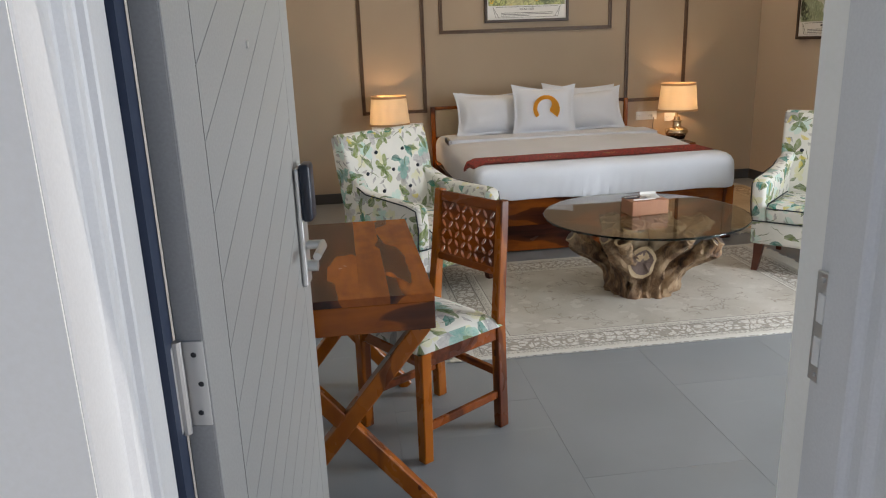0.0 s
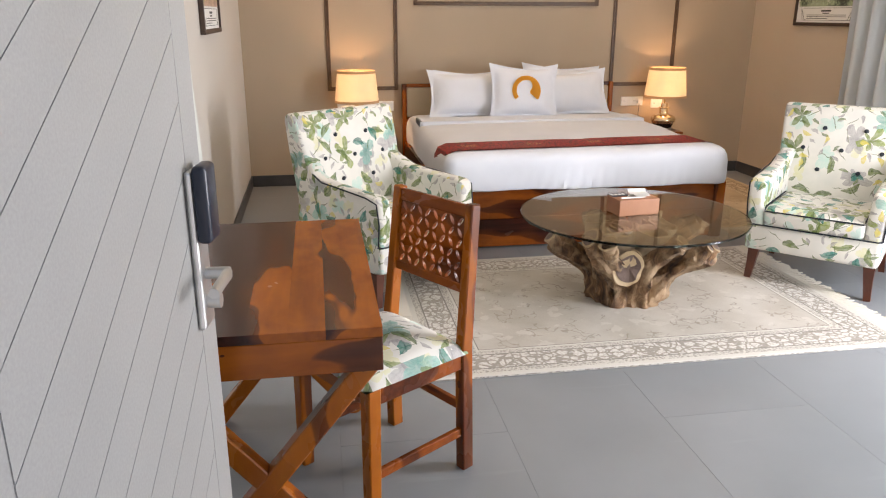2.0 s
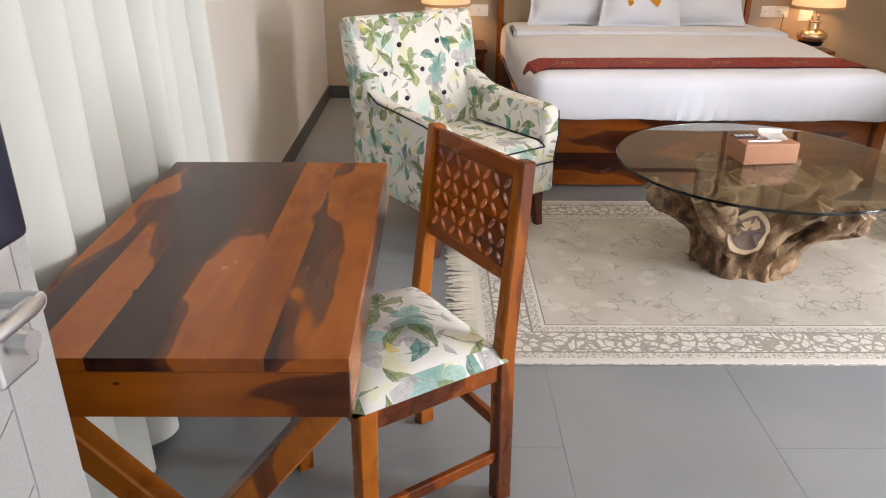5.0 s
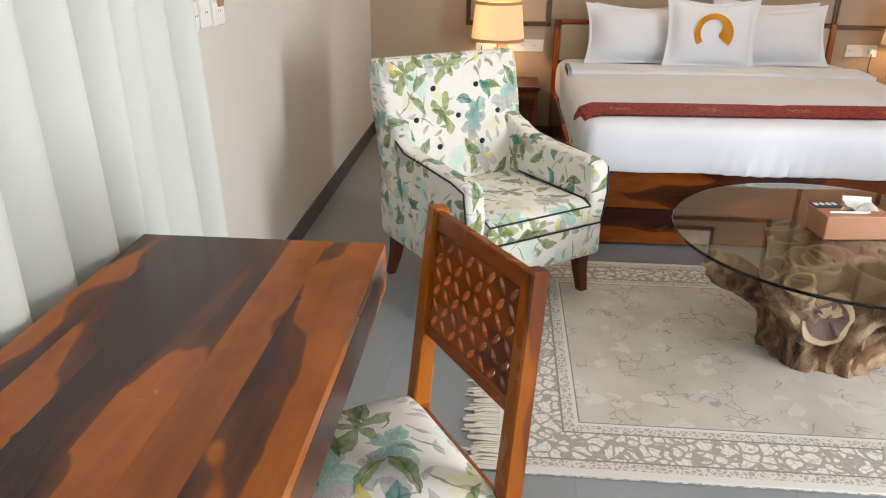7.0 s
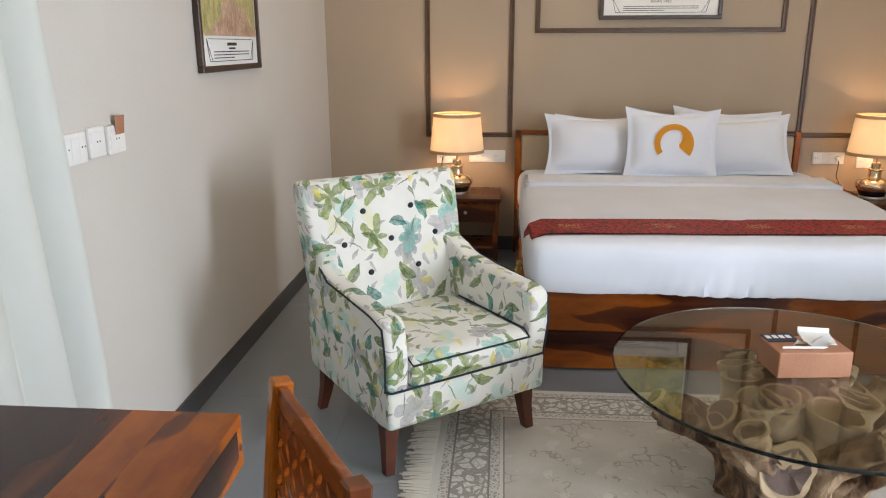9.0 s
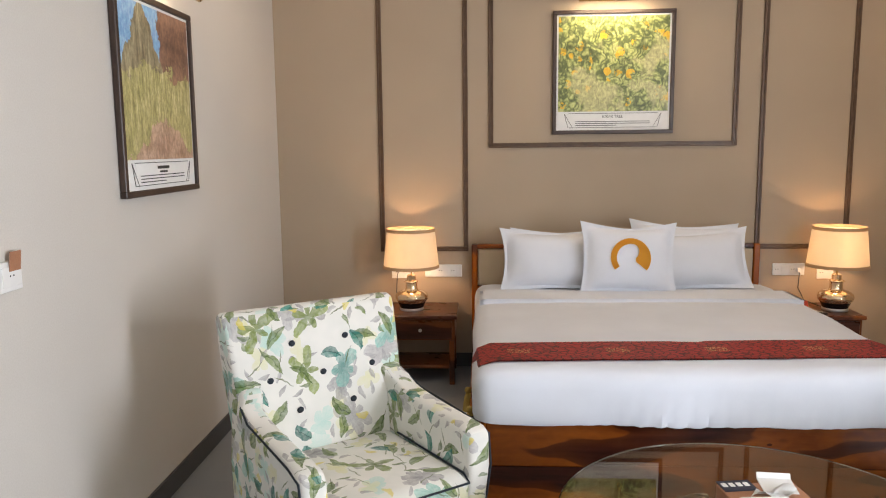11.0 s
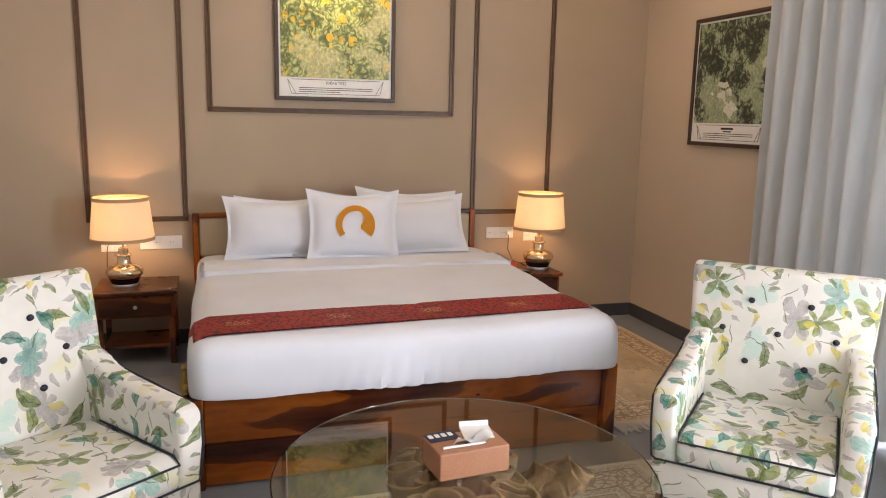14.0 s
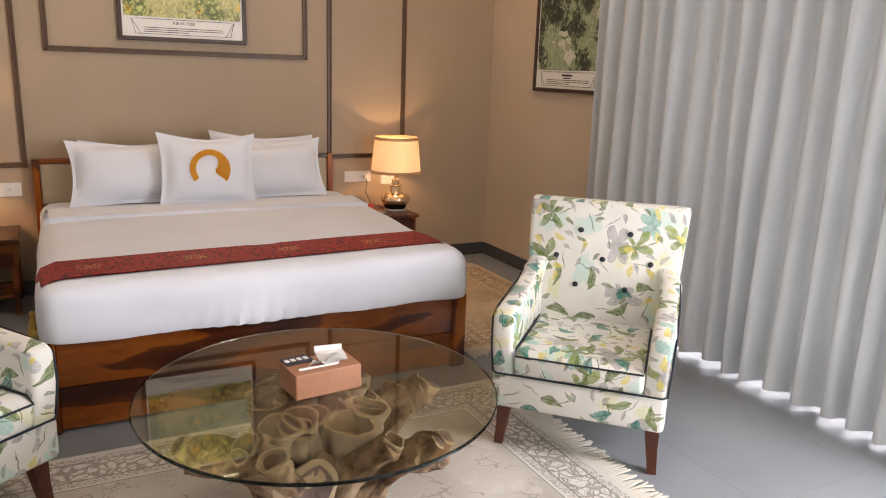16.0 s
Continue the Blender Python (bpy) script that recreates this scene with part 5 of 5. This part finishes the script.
def lamp(cx, label):
    ob = thing("table_lamp", pose(cx, -0.25, 0.470), label, "table lamp", "bedside lamps")
    part("foot", lathe([(0.0, 0.018), (0.078, 0.018), (0.080, 0.022), (0.088, 0.040), (0.094, 0.055), (0.0, 0.055)], 36), BLACKGLOSS, ob, "black gloss base", smooth=True)
    part("body", lathe([(0.094, 0.056), (0.108, 0.072), (0.112, 0.092), (0.104, 0.112), (0.080, 0.127), (0.045, 0.138), (0.040, 0.15), (0.040, 0.185), (0.052, 0.192), (0.050, 0.198), (0.030, 0.205), (0.030, 0.235), (0.014, 0.245), (0.0, 0.245)], 36), AMBER, ob, "mirrored amber glass body", smooth=True)
    part("base_ring", lathe([(0.0, 0.0), (0.078, 0.0), (0.080, 0.004), (0.080, 0.014), (0.077, 0.018), (0.0, 0.018)], 36), STEEL, ob, "polished steel base ring", smooth=True)
    part("stem", tube([(0, 0, 0.056), (0, 0, 0.34)], 0.006, 10), BRASS, ob)
    sh = part("shade", lathe([(0.187, 0.290), (0.160, 0.550), (0.158, 0.550), (0.185, 0.290)], 48), SHADE, ob, "cream cloth shade, lit", smooth=True)
    part("trim_band", lathe([(0.189, 0.288), (0.1875, 0.308), (0.184, 0.308), (0.184, 0.288), (0.189, 0.288)], 48), BAND, sh, smooth=True)
    part("trim_band", lathe([(0.1635, 0.532), (0.162, 0.552), (0.158, 0.552), (0.158, 0.532), (0.1635, 0.532)], 48), BAND, sh, smooth=True)
    for k in range(3):
        a = 2 * math.pi * k / 3
        part("spider_arm", tube([(0, 0, 0.335), (0.18 * math.cos(a), 0.18 * math.sin(a), 0.30)], 0.002, 6), BRASS, sh)
    return ob


lamp(-0.305, "lit table lamp with a cream drum shade, glass body")
lamp(2.49, "lit table lamp with a cream drum shade, glass body")

# small things on the bedside table
tent = thing("table_tent", pose(2.24, -0.33, 0.470, 0, 0, 10), "small red folded card on the bedside table", "card")
part("card", prism([(-0.03, 0), (0.03, 0), (0.004, 0.075), (-0.004, 0.075)], "x", -0.04, 0.04, 0.002, 1), REDBOX, tent)
rem = thing("remote_control", pose(2.31, -0.37, 0.470, 0, 0, 40), "black remote control on the bedside table", "remote control")
part("body", box((-0.02, -0.075, 0), (0.02, 0.075, 0.018), 0.006, 2), BLACK, rem)
part("keypad", box((-0.013, -0.045, 0.0175), (0.013, 0.03, 0.0195), 0.001), GREYPLASTIC, rem)


def socket(name, at, w, h, cells, label, category="switch"):
    ob = thing(name, at, label, category, "")
    ob["kind"] = "structure"
    part("plate", box((-w / 2, -0.012, -h / 2), (w / 2, 0, h / 2), 0.003, 2), WHITEPLASTIC, ob)
    for k in range(cells):
        cx = -w / 2 + (k + 0.5) * w / cells
        part("rocker", box((cx - w / cells * 0.42, -0.0145, -h * 0.34), (cx + w / cells * 0.42, -0.0115, h * 0.34), 0.001), WHITEPLASTIC, ob)
        if k % 2 == 0:
            for dx in (-0.008, 0.008):
                part("pin_hole", lathe([(0.0, 0.0), (0.003, 0.0), (0.003, 0.0008), (0.0, 0.0008)], 8), INK, ob, at=pose(cx + dx, -0.0143, 0.002, 90, 0, 0))
    return ob


socket("wall_socket", pose(2.278, 0, 0.70), 0.215, 0.082, 4, "white switch and socket plate on the wall", "socket")
socket("wall_socket", pose(2.525, 0, 0.675), 0.11, 0.082, 2, "white socket plate behind the lamp", "socket")
socket("wall_socket", pose(-0.10, 0, 0.695), 0.26, 0.086, 6, "white switch and socket plate on the wall", "socket")
socket("wall_socket", pose(-0.39, 0, 0.685), 0.15, 0.086, 2, "white socket plate behind the lamp", "socket")
for nm, y, z, w, h, c in (("wall_switch", -3.335, 1.185, 0.215, 0.092, 5), ("wall_switch", -3.163, 1.19, 0.092, 0.092, 1), ("wall_switch", -3.045, 1.185, 0.105, 0.09, 1)):
    socket(nm, pose(XL, y, z, 0, 0, 90), w, h, c, "white switch plate on the side wall")
kc = thing("key_card", pose(XL + 0.014, -3.03, 1.20, 0, 6, 0), "brown key card in the wall switch", "key card")
part("card", box((0, -0.028, 0.0), (0.002, 0.028, 0.06), 0.0008), BOXWOOD, kc)
cable = thing("lamp_cable", pose(0, 0, 0), "thin dark lamp cable plugged into the wall socket", "cable")
part("cord", tube([(2.335, -0.016, 0.70), (2.335, -0.05, 0.68), (2.33, -0.05, 0.58), (2.36, -0.08, 0.50), (2.42, -0.14, 0.478), (2.44, -0.2, 0.476)], 0.003, 6), INK, cable, smooth=True)
part("plug", box((2.322, -0.045, 0.685), (2.348, -0.0145, 0.715), 0.004), WHITEPLASTIC, cable)
cable2 = thing("lamp_cable", pose(0, 0, 0), "thin dark lamp cable plugged into the wall socket", "cable")
part("cord", tube([(-0.42, -0.016, 0.69), (-0.425, -0.04, 0.66), (-0.43, -0.05, 0.55), (-0.40, -0.10, 0.476), (-0.36, -0.18, 0.475)], 0.003, 6), INK, cable2, smooth=True)

# ---- pictures ----
def picture(at, w, h, kind, title, label, light):
    """A framed print: photograph above, caption card below; x across, z up, faces -y."""
    ob = thing("framed_picture", at, label, "picture", "pictures on the walls")
    f = 0.026
    part("mount", box((-w / 2 + f, -0.016, f), (w / 2 - f, -0.004, h - f)), PAPER, ob)
    for lo, hi in (((-w / 2, -0.03, 0), (w / 2, -0.002, f)), ((-w / 2, -0.03, h - f), (w / 2, -0.002, h)),
                   ((-w / 2, -0.0295, f), (-w / 2 + f, -0.002, h - f)), ((w / 2 - f, -0.0295, f), (w / 2, -0.002, h - f))):
        part("frame_bar", box(lo, hi, 0.003), PICFRAME, ob)
    z0 = f + 0.125
    ph = part("photograph", box((-w / 2 + f + 0.012, -0.001, -(h - f - z0 - 0.012) / 2), (w / 2 - f - 0.012, 0.001, (h - f - z0 - 0.012) / 2)), art("print_" + kind, kind), ob,
              at=pose(0, -0.0175, (h - f - 0.012 + z0) / 2))
    cap = part("caption", box((-w / 2 + f + 0.09, -0.0178, f + 0.018), (w / 2 - f - 0.09, -0.0160, f + 0.11)), PAPER, ob)
    x1 = w / 2 - f - 0.08
    za, zb = f + 0.018, f + 0.112
    for a, c in (((-x1, za), (x1, za)), ((-x1, zb), (x1, zb)), ((-x1, za), (-x1 - 0.025, zb)), ((-x1 - 0.025, zb), (-x1 + 0.03, za)), ((x1, za), (x1 + 0.025, zb)), ((x1 + 0.025, zb), (x1 - 0.03, za))):
        part("rule", beam((a[0], -0.0182, a[1]), (c[0], -0.0182, c[1]), 0.0028, 0.0012, 0, (0, 1, 0)), INK, cap)
    if title:
        words(title, 0.026, cap, pose(0, -0.0185, f + 0.082, 90, 0, 0), INK)
    else:
        part("title_bar", box((-0.06, -0.0186, f + 0.084), (0.06, -0.0176, f + 0.097)), INK, cap)
        part("title_bar", box((-0.04, -0.0186, f + 0.068), (0.04, -0.0176, f + 0.076)), INK, cap)
    for k in range(3):
        wd = (x1 - 0.05) * (1.0 if k < 2 else 0.55)
        zz = f + 0.056 - 0.013 * k
        part("text_line", box((-x1 + 0.05, -0.0186, zz), (-x1 + 0.05 + 2 * wd, -0.0176, zz + 0.004)), INK, cap)
    if light:
        pl = thing("picture_light", at @ pose(0, 0, h + 0.065), "slim brass picture light above the frame", "picture light")
        part("housing", tube([(-0.25, -0.125, -0.015), (0.25, -0.125, -0.015)], 0.013, 14), BRASS, pl, smooth=True)
        part("arm", tube([(0, -0.004, 0.04), (0, -0.06, 0.055), (0, -0.115, 0.02), (0, -0.125, -0.005)], 0.006, 10), BRASS, pl, smooth=True)
        part("mount", lathe([(0.0, 0.008), (0.026, 0.006), (0.028, 0.0)], 18), BRASS, pl, smooth=True, at=pose(0, 0, 0.04, 90, 0, 0))
    return ob


picture(pose(1.055, 0, 1.635), 0.81, 0.815, "yellow", "KIKAR TREE", "framed photograph of a yellow flowering kikar tree", True)
picture(pose(XL, -1.94, 1.365, 0, 0, 90), 0.76, 0.825, "bush", "", "framed photograph of a desert cactus bush", True)
picture(pose(XR, -1.045, 1.39, 0, 0, -90), 0.80, 0.835, "dark", "", "framed photograph of dark green leaves and pods", False)

# recessed lamps of the ceiling
for cx, cy in ((-0.6, -1.1), (1.05, -1.3), (2.7, -1.1), (1.05, -3.4)):
    ob = thing("downlight", pose(cx, cy, H), "small round recessed ceiling lamp", "ceiling lamp", "ceiling lamps")
    part("trim_ring", lathe([(0.075, 0.0), (0.095, 0.0), (0.095, -0.006), (0.085, -0.010), (0.075, -0.004), (0.075, 0.0)], 28), WHITEPLASTIC, ob, smooth=True)

# ---- floor tiles ----
TW, TL = 0.615, 1.23
cache = {}
col = math.floor((XL - 0.0) / TW)
while col * TW < XR + 0.18:
    xa, xb = max(col * TW, XL), min((col + 1) * TW, XR + 0.18)
    y0 = -4.96 - 2 * TL + (0.5 * TL if col % 2 else 0.0) - TL
    while y0 < 0:
        ya, yb = max(y0, YF - WALL + 0.01), min(y0 + TL, 0.0)
        if yb - ya > 0.02 and xb - xa > 0.02:
            key = (round(xb - xa, 3), round(yb - ya, 3))
            if key not in cache:
                cache[key] = mesh_of("tile", box((0.0005, 0.0005, -0.010), (key[0] - 0.0005, key[1] - 0.0005, 0.0), 0.0003), TILE)
            t = new("tile", cache[key])
            t.parent = floor
            t.location = (xa, ya, 0.0)
        y0 += TL
    col += 1
